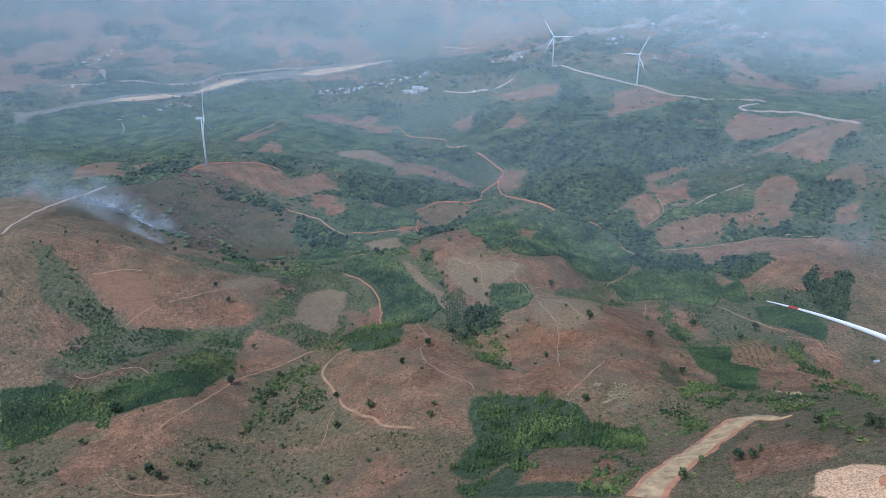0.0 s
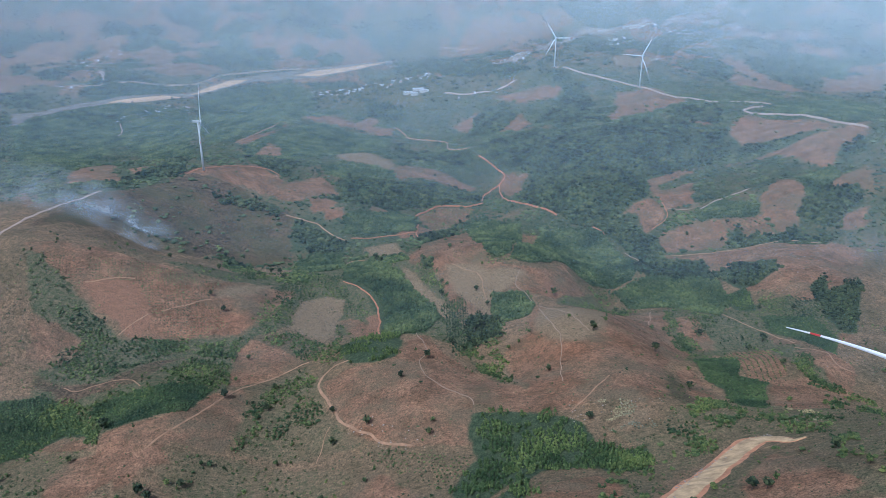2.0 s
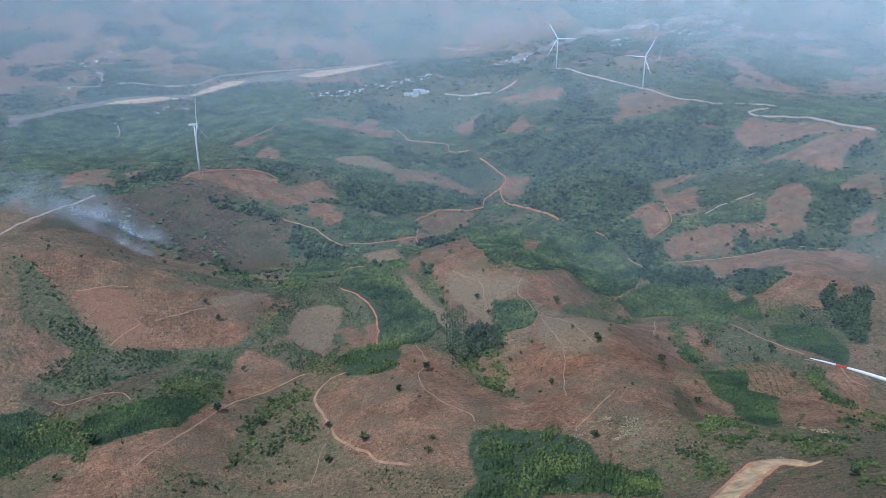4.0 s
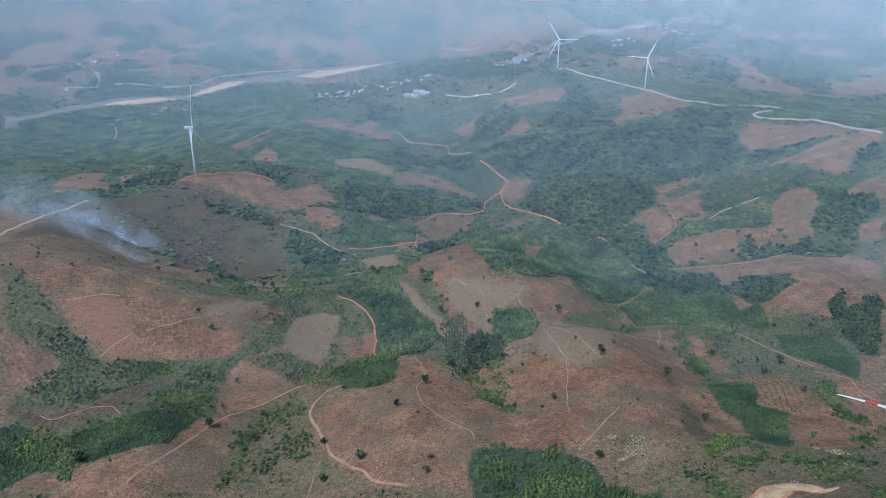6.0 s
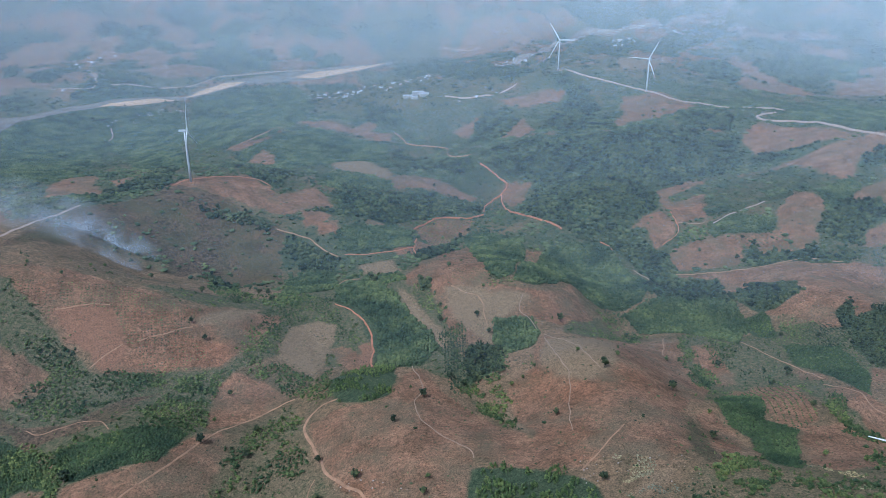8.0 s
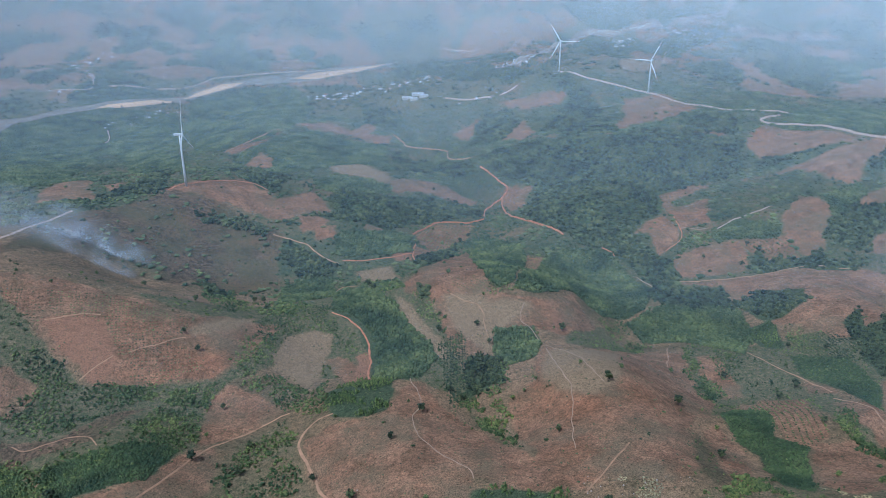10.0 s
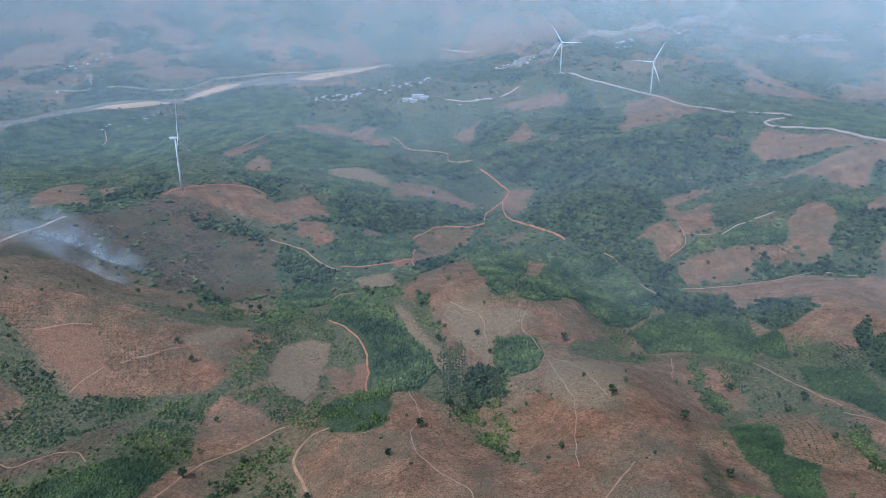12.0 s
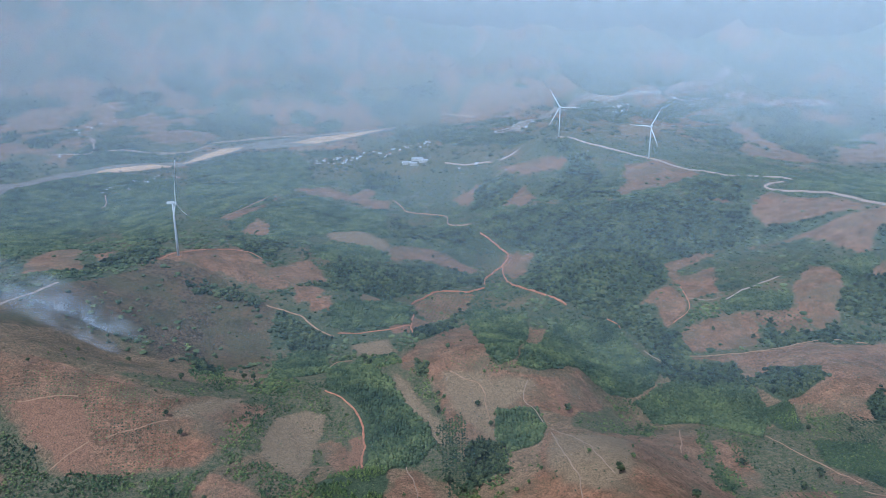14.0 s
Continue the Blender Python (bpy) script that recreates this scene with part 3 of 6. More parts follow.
cover("dry", [(61, 766), (91, 763), (103, 695), (79, 654), (66, 677)])
cover("soil", [(105, 802), (113, 868), (131, 900), (145, 838), (228, 926), (309, 994), (313, 944), (302, 868), (304, 802), (267, 731), (251, 729), (230, 684), (222, 635), (206, 585), (183, 570), (150, 580), (109, 583), (101, 606), (91, 627), (77, 683), (70, 763), (79, 792)])
cover("dry", [(126, 889), (156, 862), (212, 867), (181, 752), (150, 727), (127, 761), (110, 811)])
cover("burnt", [(239, 688), (240, 656), (228, 574), (210, 563), (208, 591), (218, 633)])
cover("soil", [(246, 688), (272, 719), (273, 650), (244, 571), (231, 579), (241, 652)])
cover("soil", [(321, 780), (364, 821), (396, 795), (375, 720), (363, 684), (333, 667), (324, 683), (338, 739)])
cover("soil", [(338, 671), (381, 677), (391, 646), (388, 616), (374, 589), (307, 547), (296, 572)])
cover("soil", [(407, 761), (436, 759), (434, 724), (443, 701), (393, 618), (398, 648), (402, 696), (397, 729)])
cover("soil", [(421, 856), (437, 805), (428, 784), (410, 812)])
cover("soil", [(480, 805), (497, 793), (476, 757), (463, 765)])
cover("soil", [(324, 934), (351, 936), (354, 863), (349, 833), (322, 828), (311, 871)])
cover("soil", [(-57, 1136), (5, 1307), (48, 1353), (62, 1209), (70, 1038), (94, 1024), (134, 1026), (165, 1040), (195, 1092), (206, 1031), (217, 1020), (163, 944), (134, 950), (112, 963), (74, 953), (62, 891), (48, 890), (16, 889), (6, 956), (-11, 1038), (-53, 1085)])
cover("dry", [(5, 1055), (69, 1015), (129, 1013), (81, 957), (62, 891), (17, 955)])
cover("soil", [(133, 1015), (191, 1080), (203, 1035), (206, 1008), (166, 962), (139, 997)])
cover("clay", [(151, 996), (167, 992), (168, 962), (154, 959)])
cover("dry", [(-67, 1085), (-35, 1018), (6, 924), (13, 872), (-12, 892), (-37, 968), (-55, 1022)])
cover("dry", [(-207, 916), (-204, 972), (-178, 999), (-144, 987), (-142, 941), (-145, 866), (-150, 836), (-175, 863), (-201, 883)])
cover("soil", [(-143, 921), (-130, 939), (-102, 894), (-90, 846), (-100, 820), (-129, 880)])
cover("clay", [(-108, 929), (-90, 928), (-83, 833), (-95, 843)])
cover("burnt", [(-604, 1005), (-599, 1081), (-587, 1194), (-497, 1343), (-479, 1381), (-406, 1377), (-328, 1346), (-286, 1337), (-285, 1276), (-268, 1191), (-327, 1133), (-333, 1084), (-399, 1168), (-442, 1167), (-511, 1128), (-558, 1060)])
cover("soil", [(-504, 1366), (-474, 1432), (-394, 1499), (-343, 1469), (-324, 1428), (-304, 1380), (-356, 1380), (-406, 1377), (-457, 1377)])
cover("soil", [(-369, 1223), (-293, 1268), (-280, 1200), (-323, 1151)])
cover("burnt", [(-435, 1161), (-401, 1206), (-386, 1179), (-398, 1114), (-427, 1119)])
cover("soil", [(-334, 1374), (-316, 1445), (-263, 1520), (-206, 1441), (-220, 1352), (-253, 1344), (-270, 1401), (-290, 1364)])
cover("soil", [(-238, 1368), (-196, 1381), (-189, 1327), (-222, 1326)])
cover("soil", [(-164, 1454), (-145, 1493), (-107, 1415), (-133, 1372)])
cover("soil", [(-51, 1442), (-18, 1514), (66, 1545), (51, 1453), (16, 1380), (-21, 1342), (-47, 1390)])
cover("soil", [(-53, 1359), (-15, 1336), (-22, 1243), (-46, 1245)])
cover("clay", [(-85, 1285), (-51, 1316), (-49, 1259), (-78, 1259)])
cover("soil", [(-114, 1641), (-8, 1712), (84, 1694), (44, 1644), (-33, 1641), (-105, 1596)])
cover("dry", [(-285, 1809), (-109, 1658), (-119, 1628), (-232, 1632)])
cover("dry", [(-149, 1225), (-82, 1233), (-64, 1171), (-126, 1191)])
cover("soil", [(142, 1766), (208, 1754), (198, 1716), (152, 1642), (135, 1720)])
cover("soil", [(145, 1313), (196, 1313), (145, 1086), (107, 1039)])
cover("soil", [(437, 1522), (536, 1564), (538, 1542), (455, 1493), (436, 1386), (425, 1444)])
cover("soil", [(450, 1455), (527, 1504), (488, 1371), (430, 1353)])
cover("soil", [(346, 1352), (381, 1389), (420, 1414), (427, 1341), (395, 1296), (378, 1285), (371, 1345)])
cover("soil", [(380, 1256), (407, 1285), (450, 1299), (519, 1297), (511, 1247), (494, 1198), (392, 1199)])
cover("soil", [(521, 1299), (585, 1273), (577, 1214), (539, 1220), (520, 1265)])
cover("soil", [(594, 1328), (651, 1391), (680, 1343), (670, 1297), (641, 1268), (611, 1198), (588, 1225), (583, 1279)])
cover("soil", [(603, 1540), (684, 1522), (755, 1518), (825, 1509), (888, 1531), (845, 1449), (793, 1442), (767, 1405), (743, 1372), (697, 1503), (641, 1522)])
cover("soil", [(717, 1338), (805, 1362), (780, 1309), (716, 1307)])
cover("soil", [(699, 1230), (758, 1260), (728, 1198), (677, 1200)])
cover("soil", [(370, 1184), (423, 1179), (514, 1179), (568, 1180), (628, 1157), (688, 1124), (611, 990), (558, 949), (517, 910), (496, 938), (484, 991), (454, 1026), (470, 1028), (518, 1038), (504, 1078), (475, 1105), (442, 1103), (433, 1114), (443, 1158)])
cover("soil", [(-681, 1289), (-718, 1438), (-647, 1408), (-613, 1316), (-572, 1285), (-652, 1233)])
cover("soil", [(-602, 1355), (-575, 1389), (-563, 1311)])
cover("soil", [(-711, 1189), (-653, 1122), (-646, 1079)])
cover("soil", [(-493, 1886), (-476, 1973), (-430, 1911), (-385, 1653)])
cover("soil", [(187, 2428), (297, 2446), (381, 2403), (355, 2337), (200, 2364)])
cover("soil", [(22, 2282), (113, 2376), (145, 2316), (73, 2231)])
cover("soil", [(143, 2282), (244, 2266), (261, 2112), (196, 1941)])
cover("soil", [(534, 2289), (678, 2319), (687, 2078), (620, 2011), (553, 1929), (478, 1971), (382, 1854), (497, 2115)])
cover("soil", [(581, 1714), (647, 1721), (658, 1680), (585, 1685)])
cover("soil", [(-221, 2284), (-154, 2315), (-166, 2242), (-208, 2235)])
cover("soil", [(647, 1646), (713, 1730), (810, 1641), (828, 1517), (758, 1550), (688, 1562), (656, 1599)])
cover("soil", [(-447, 2296), (-372, 2370), (-169, 2289), (-237, 2266), (-388, 2251)])
cover("soil", [(-571, 1964), (-466, 2142), (-463, 2221), (-492, 2042), (-540, 1930)])
cover("soil", [(-293, 2307), (-238, 2467), (-212, 2377), (-255, 2278)])
cover("soil", [(-332, 608), (-276, 621), (-246, 678), (-227, 708), (-210, 670), (-213, 632), (-263, 582), (-286, 571), (-283, 549), (-294, 526), (-308, 502), (-333, 510), (-352, 540), (-344, 576), (-322, 578)])
cover("soil", [(-95, 476), (-84, 506), (-62, 533), (-41, 518), (-12, 466), (-19, 452), (-36, 443)])
cover("soil", [(68, 430), (95, 444), (113, 447), (125, 428), (110, 384), (80, 384), (54, 407)])
cover("dry", [(158, 556), (179, 558), (169, 539), (144, 528)])
cover("soil", [(-292, 573), (-263, 582), (-247, 563), (-268, 551), (-270, 527), (-283, 518)])
cover("soil", [(232, 439), (229, 337), (208, 331), (172, 345), (192, 400)])
cover("sand", [(192, 307), (208, 322), (221, 323), (233, 311), (221, 289)])


PLOTS = []


def plot(kind, outline):
    PLOTS.append((kind, outline))


plot("plant", [(-165, 1133), (-122, 1157), (-70, 1062), (-50, 1004), (-33, 966), (-11, 927), (-4, 878), (-20, 826), (-54, 819), (-76, 830), (-89, 920), (-102, 961), (-114, 1003), (-155, 1048)])
plot("bright", [(-125, 812), (-94, 829), (-54, 827), (-48, 781), (-53, 735), (-77, 730), (-109, 744), (-121, 777)])
plot("plant", [(70, 958), (120, 962), (127, 916), (113, 868), (81, 855), (66, 888)])
plot("plant", [(103, 1038), (180, 1312), (225, 1338), (284, 1320), (309, 1287), (318, 1237), (335, 1157), (306, 1111), (274, 1086), (235, 1069), (215, 1082), (197, 1103), (135, 1036)])
plot("plant", [(272, 1074), (336, 1124), (417, 1105), (442, 1079), (427, 996), (389, 940), (361, 965), (334, 1001), (285, 1023)])
plot("natural", [(343, 1204), (383, 1167), (441, 1152), (433, 1114), (442, 1079), (368, 1112), (330, 1137)])
plot("scrub", [(234, 1060), (273, 1080), (272, 1036), (291, 1016), (264, 948), (243, 985)])
plot("natural", [(93, 1912), (240, 1946), (382, 1854), (463, 1798), (532, 1721), (640, 1664), (626, 1575), (588, 1564), (541, 1563), (437, 1522), (418, 1430), (370, 1388), (341, 1353), (279, 1356), (240, 1373), (201, 1400), (166, 1563), (210, 1707), (220, 1744), (163, 1789), (118, 1842)])
plot("natural", [(240, 1370), (341, 1350), (371, 1302), (391, 1262), (392, 1199), (378, 1181), (344, 1225), (318, 1285), (284, 1320), (247, 1349)])
plot("plant", [(39, 1432), (95, 1431), (144, 1368), (150, 1313), (104, 1054), (78, 1036), (64, 1072), (56, 1289)])
plot("plant", [(-193, 1344), (-114, 1397), (-61, 1411), (-51, 1316), (-85, 1287), (-144, 1269), (-185, 1281)])
plot("natural", [(-266, 1405), (-201, 1401), (-159, 1415), (-105, 1417), (-75, 1480), (-7, 1540), (80, 1606), (96, 1675), (-7, 1629), (-104, 1582), (-199, 1561), (-228, 1519), (-202, 1433)])
plot("plant", [(-275, 1591), (-232, 1636), (-119, 1623), (-105, 1592), (-219, 1537), (-256, 1551)])
plot("natural", [(-442, 1325), (-398, 1344), (-350, 1353), (-302, 1345), (-314, 1327), (-372, 1318), (-421, 1315)])
plot("scrub", [(-404, 1200), (-372, 1181), (-333, 1127), (-319, 1139), (-305, 1063), (-340, 1079), (-388, 1167)])
plot("natural", [(-284, 1330), (-244, 1301), (-182, 1259), (-175, 1204), (-238, 1233), (-275, 1278)])
plot("scrub", [(-483, 832), (-447, 851), (-418, 842), (-391, 815), (-338, 820), (-260, 843), (-256, 795), (-292, 796), (-318, 798), (-347, 777), (-367, 751), (-375, 730), (-399, 719), (-423, 719), (-448, 747), (-448, 782), (-433, 797)])
plot("scrub", [(-357, 809), (-304, 834), (-262, 840), (-258, 795), (-279, 797), (-319, 802), (-340, 790)])
plot("scrub", [(-321, 742), (-307, 786), (-263, 787), (-240, 726), (-248, 697), (-274, 700), (-305, 712)])
plot("young", [(-371, 673), (-327, 691), (-301, 710), (-248, 697), (-249, 677), (-256, 640), (-296, 622), (-323, 613), (-352, 638)])
plot("scrub", [(-370, 661), (-362, 691), (-336, 684), (-329, 695), (-358, 671)])
plot("scrub", [(-429, 667), (-406, 686), (-361, 665), (-325, 590), (-356, 615), (-394, 643), (-413, 637)])
plot("scrub", [(-244, 861), (-230, 921), (-221, 982), (-206, 1069), (-160, 1072), (-139, 1005), (-101, 947), (-95, 927), (-140, 952), (-145, 991), (-187, 1007), (-210, 963), (-208, 900), (-223, 858)])
plot("scrub", [(-234, 846), (-201, 883), (-174, 857), (-138, 830), (-129, 858), (-118, 764), (-137, 763), (-160, 787), (-203, 833)])
plot("scrub", [(-206, 598), (-199, 632), (-211, 673), (-198, 710), (-173, 757), (-155, 761), (-138, 719), (-150, 703), (-172, 699), (-185, 679), (-188, 651), (-186, 621), (-191, 603)])
plot("scrub", [(-160, 696), (-123, 683), (-115, 654), (-131, 638), (-155, 645), (-155, 622), (-176, 623), (-173, 654), (-166, 670)])
plot("natural", [(34, 885), (62, 891), (77, 857), (71, 822), (44, 800), (31, 785), (29, 825)])
plot("scrub", [(31, 787), (50, 790), (66, 741), (75, 656), (57, 706), (36, 755)])
plot("thin", [(-2, 922), (28, 954), (34, 887), (31, 800), (19, 745), (6, 793)])
plot("scrub", [(-46, 1093), (-19, 1058), (-2, 1008), (6, 953), (-18, 995), (-44, 1043)])
plot("natural", [(-38, 1108), (-18, 1081), (-15, 1043), (-32, 1058)])
plot("scrub", [(60, 1069), (95, 1036), (114, 1057), (108, 1031), (70, 1029)])
plot("scrub", [(6, 956), (28, 921), (13, 889), (6, 907)])
plot("scrub", [(322, 975), (325, 939), (322, 872), (330, 841), (304, 802), (300, 838), (298, 881)])
plot("scrub", [(355, 965), (382, 921), (357, 872), (336, 874), (342, 912)])
plot("bright", [(424, 1029), (459, 1029), (459, 998), (446, 948), (426, 956), (420, 997)])
plot("scrub", [(388, 735), (403, 731), (398, 678), (396, 621), (361, 570), (365, 604), (379, 663)])
plot("young", [(286, 749), (321, 780), (345, 766), (315, 691), (334, 666), (280, 551), (263, 573), (283, 648), (278, 676)])
plot("young", [(440, 922), (485, 874), (471, 788), (436, 724), (436, 759), (433, 821), (423, 854)])
plot("natural", [(441, 1101), (478, 1112), (518, 1074), (515, 1040), (474, 1021), (456, 1032), (447, 1070)])
plot("natural", [(505, 1214), (540, 1274), (537, 1228), (581, 1212), (618, 1214), (619, 1186), (655, 1177), (641, 1149), (591, 1155), (556, 1195), (503, 1176)])
plot("plant", [(482, 1340), (530, 1363), (592, 1312), (574, 1276), (521, 1304), (473, 1309)])
plot("thin", [(512, 1465), (636, 1538), (686, 1475), (687, 1380), (643, 1372), (581, 1366), (505, 1348), (489, 1378)])
plot("plant", [(685, 1376), (748, 1385), (753, 1351), (711, 1323), (671, 1287)])
plot("natural", [(660, 1295), (720, 1322), (773, 1310), (762, 1270), (716, 1246), (675, 1201), (648, 1222), (641, 1249)])
plot("natural", [(788, 1429), (849, 1457), (818, 1392), (785, 1400)])
plot("scrub", [(430, 1337), (485, 1350), (473, 1309), (418, 1291), (391, 1262)])
plot("natural", [(526, 928), (611, 990), (501, 800), (488, 818), (498, 872)])
plot("natural", [(626, 1575), (674, 1587), (758, 1550), (710, 1535), (640, 1551)])
plot("plant", [(847, 1874), (1146, 2212), (1422, 2430), (888, 1531), (843, 1546), (839, 1699), (795, 1742)])
plot("thin", [(458, 976), (497, 954), (513, 903), (486, 862), (454, 902)])
plot("plant", [(-1374, 2288), (-1327, 2542), (-1208, 2714), (-926, 2617), (-774, 2223), (-732, 2072), (-787, 1945), (-992, 2203), (-939, 1913), (-860, 1546), (-862, 1434)])
plot("plant", [(-954, 2194), (-732, 2072), (-650, 1864), (-587, 1471), (-827, 1967)])
plot("plant", [(-986, 2953), (-809, 3185), (-588, 3146), (-451, 2627), (-447, 2296), (-488, 2094), (-558, 1999), (-640, 1965), (-789, 2320)])
plot("plant", [(-538, 1922), (-458, 2101), (-401, 2232), (-312, 2194), (-166, 2242), (-125, 1713), (-246, 1737), (-310, 1689), (-344, 1580), (-407, 1546), (-376, 1676), (-431, 1936), (-479, 1985), (-498, 1825)])
plot("scrub", [(-728, 1251), (-670, 1215), (-608, 1258), (-540, 1325), (-507, 1374), (-512, 1332), (-593, 1226), (-622, 1140), (-640, 1112)])
plot("natural", [(-581, 1262), (-552, 1383), (-650, 1855), (-499, 1380), (-552, 1282)])
plot("natural", [(-572, 1836), (-388, 1612), (-324, 1596), (-323, 1477), (-353, 1463), (-397, 1511)])
plot("natural", [(-1426, 2878), (-1209, 2995), (-1058, 3008), (-1039, 2884), (-1232, 2779), (-1321, 2744)])
plot("natural", [(-1608, 2700), (-1513, 2752), (-1451, 2632), (-1530, 2562)])
plot("thin", [(-85, 1693), (19, 1806), (88, 1793), (112, 1727), (78, 1704), (5, 1707)])
plot("natural", [(-296, 2664), (-126, 2482), (-159, 2406), (-253, 2432)])
plot("natural", [(94, 2341), (149, 2393), (200, 2359), (228, 2275), (152, 2144), (87, 2149)])
plot("natural", [(594, 1926), (688, 1876), (647, 1665), (604, 1706), (533, 1726)])
plot("natural", [(324, 2534), (394, 2510), (435, 2413), (454, 2221), (433, 1897), (310, 1926), (265, 2148), (369, 2318), (390, 2406)])
plot("natural", [(-144, 2165), (20, 1996), (77, 1869), (89, 1825), (-35, 1761), (-124, 1692)])
plot("plant", [(-218, 1232), (-176, 1208), (-163, 1120), (-207, 1094), (-239, 1064), (-259, 1193)])
plot("scrub", [(-166, 1203), (-78, 1171), (-55, 1090), (-80, 1080), (-123, 1164)])
plot("natural", [(-64, 1261), (-5, 1352), (40, 1454), (16, 1313), (-23, 1214)])
plot("scrub", [(-236, 1051), (-206, 1069), (-221, 982), (-240, 966)])
plot("scrub", [(-359, 1098), (-309, 1074), (-239, 1064), (-260, 1018), (-295, 977)])
plot("plant", [(-218, 1529), (-173, 1545), (-104, 1568), (-164, 1454), (-206, 1438)])
plot("young", [(-481, 673), (-429, 690), (-389, 670), (-328, 599), (-370, 619), (-401, 589), (-426, 573)])
plot("scrub", [(-390, 672), (-356, 653), (-323, 590), (-352, 605)])
plot("scrub", [(-422, 568), (-398, 584), (-380, 609), (-400, 629), (-422, 606), (-432, 583)])
plot("bright", [(29, 593), (62, 587), (93, 575), (120, 550), (127, 515), (158, 487), (144, 454), (117, 466), (96, 469), (74, 468), (62, 447), (50, 451), (32, 432), (19, 433), (6, 466), (17, 498), (29, 513), (23, 566)])
plot("bright", [(31, 421), (49, 442), (66, 445), (53, 407), (43, 384), (14, 404), (7, 436)])
plot("bright", [(45, 400), (81, 389), (111, 361), (109, 353), (43, 384)])
plot("bright", [(122, 501), (163, 498), (160, 475), (119, 456)])
plot("scrub", [(212, 565), (260, 564), (246, 527), (211, 539)])
plot("scrub", [(175, 507), (213, 487), (201, 471), (170, 474)])
plot("scrub", [(266, 526), (306, 501), (274, 449), (264, 496)])
plot("scrub", [(251, 421), (243, 362), (246, 333), (240, 323), (229, 348)])
plot("scrub", [(109, 450), (135, 451), (112, 394), (99, 386)])
plot("scrub", [(103, 385), (135, 396), (117, 359), (103, 357)])
plot("plant", [(-942, 2801), (-828, 3028), (-689, 3146), (-522, 3002), (-528, 2567), (-726, 2707), (-883, 2670)])
plot("natural", [(-251, 3928), (-12, 3756), (177, 3063), (199, 2716), (36, 2908), (-228, 3525)])
plot("natural", [(-1453, 3138), (-1250, 3112), (-1116, 3059), (-1086, 2907), (-1225, 2812), (-1409, 2874)])
plot("plant", [(-1161, 3898), (-1077, 4030), (-1013, 3905), (-1062, 3642)])
plot("plant", [(-785, 3924), (-611, 3766), (-540, 3856), (-695, 3739)])
plot("plant", [(1509, 3568), (1740, 3601), (1961, 3588), (1588, 2955), (1424, 3101)])
plot("plant", [(-767, 4194), (-573, 4158), (-504, 4081), (-689, 4086)])
plot("natural", [(-1672, 2748), (-1588, 2833), (-1499, 2719), (-1539, 2584)])
plot("plant", [(-1183, 3632), (-1190, 3839), (-1072, 3887), (-945, 3776), (-825, 3556), (-956, 3538), (-1079, 3592), (-1163, 3604)])
plot("plant", [(-1218, 4117), (-1157, 4123), (-1074, 4043), (-1064, 3948), (-1131, 3891)])
plot("plant", [(-791, 3925), (-726, 3938), (-642, 3788), (-653, 3768), (-747, 3862)])
plot("plant", [(-641, 3765), (-573, 3793), (-489, 3701), (-519, 3785), (-607, 3717)])
plot("natural", [(-1862, 4108), (-1743, 4200), (-1578, 4089), (-1608, 3918), (-1806, 4036)])
plot("natural", [(-1384, 2818), (-1439, 3047), (-1260, 2952), (-1151, 3030), (-1068, 2919), (-1219, 2790)])
plot("natural", [(-2251, 3797), (-2340, 4027), (-2195, 3814), (-2017, 3466), (-2128, 3569)])
plot("natural", [(-1007, 4290), (-814, 4294), (-667, 4368), (-832, 4205)])
plot("scrub", [(70, 892), (80, 853), (71, 796), (50, 788), (44, 806), (65, 823)])
plot("scrub", [(-258, 890), (-247, 933), (-234, 972), (-216, 957), (-227, 907), (-239, 870)])
plot("scrub", [(234, 1060), (259, 1055), (253, 993), (232, 1008)])
plot("natural", [(-381, 1183), (-352, 1159), (-318, 1105), (-324, 1069), (-359, 1126)])
plot("scrub", [(-263, 1058), (-230, 1101), (-189, 1069), (-215, 1029), (-244, 1017)])
plot("scrub", [(-380, 811), (-321, 827), (-272, 838), (-277, 812), (-328, 809), (-368, 797)])
plot("natural", [(521, 963), (559, 994), (533, 929), (508, 906)])
plot("scrub", [(391, 734), (394, 708), (391, 646), (381, 599), (361, 570), (380, 655), (383, 709)])
plot("scrub", [(319, 941), (316, 890), (319, 834), (300, 809), (302, 868)])
plot("natural", [(349, 1292), (375, 1276), (387, 1214), (360, 1217), (343, 1260)])
plot("straw", [(151, 577), (160, 585), (172, 570), (172, 555), (159, 538), (145, 540), (145, 557)])
plot("straw", [(132, 579), (143, 589), (147, 575), (135, 563)])
plot("straw", [(275, 550), (294, 565), (307, 542), (317, 528), (300, 511), (280, 525)])
plot("straw", [(149, 534), (181, 542), (183, 528), (164, 525)])
plot("scrub", [(218, 569), (242, 586), (261, 578), (270, 546), (256, 524), (236, 535), (216, 546)])
plot("scrub", [(289, 526), (311, 522), (307, 501), (290, 489), (280, 503)])
plot("scrub", [(319, 968), (318, 914), (325, 850), (301, 802), (294, 816), (296, 879)])
plot("scrub", [(18, 774), (35, 783), (56, 768), (74, 706), (66, 679), (47, 724), (31, 759)])
plot("scrub", [(470, 1001), (493, 1003), (472, 939), (453, 936)])
plot("plant", [(-799, 3954), (-754, 3985), (-659, 3931), (-659, 3823), (-775, 3870)])
plot("plant", [(-646, 3812), (-605, 3938), (-524, 3932), (-521, 3840), (-623, 3768)])
plot("plant", [(-1056, 3658), (-1032, 3902), (-920, 3906), (-831, 3637), (-975, 3572), (-1047, 3594)])
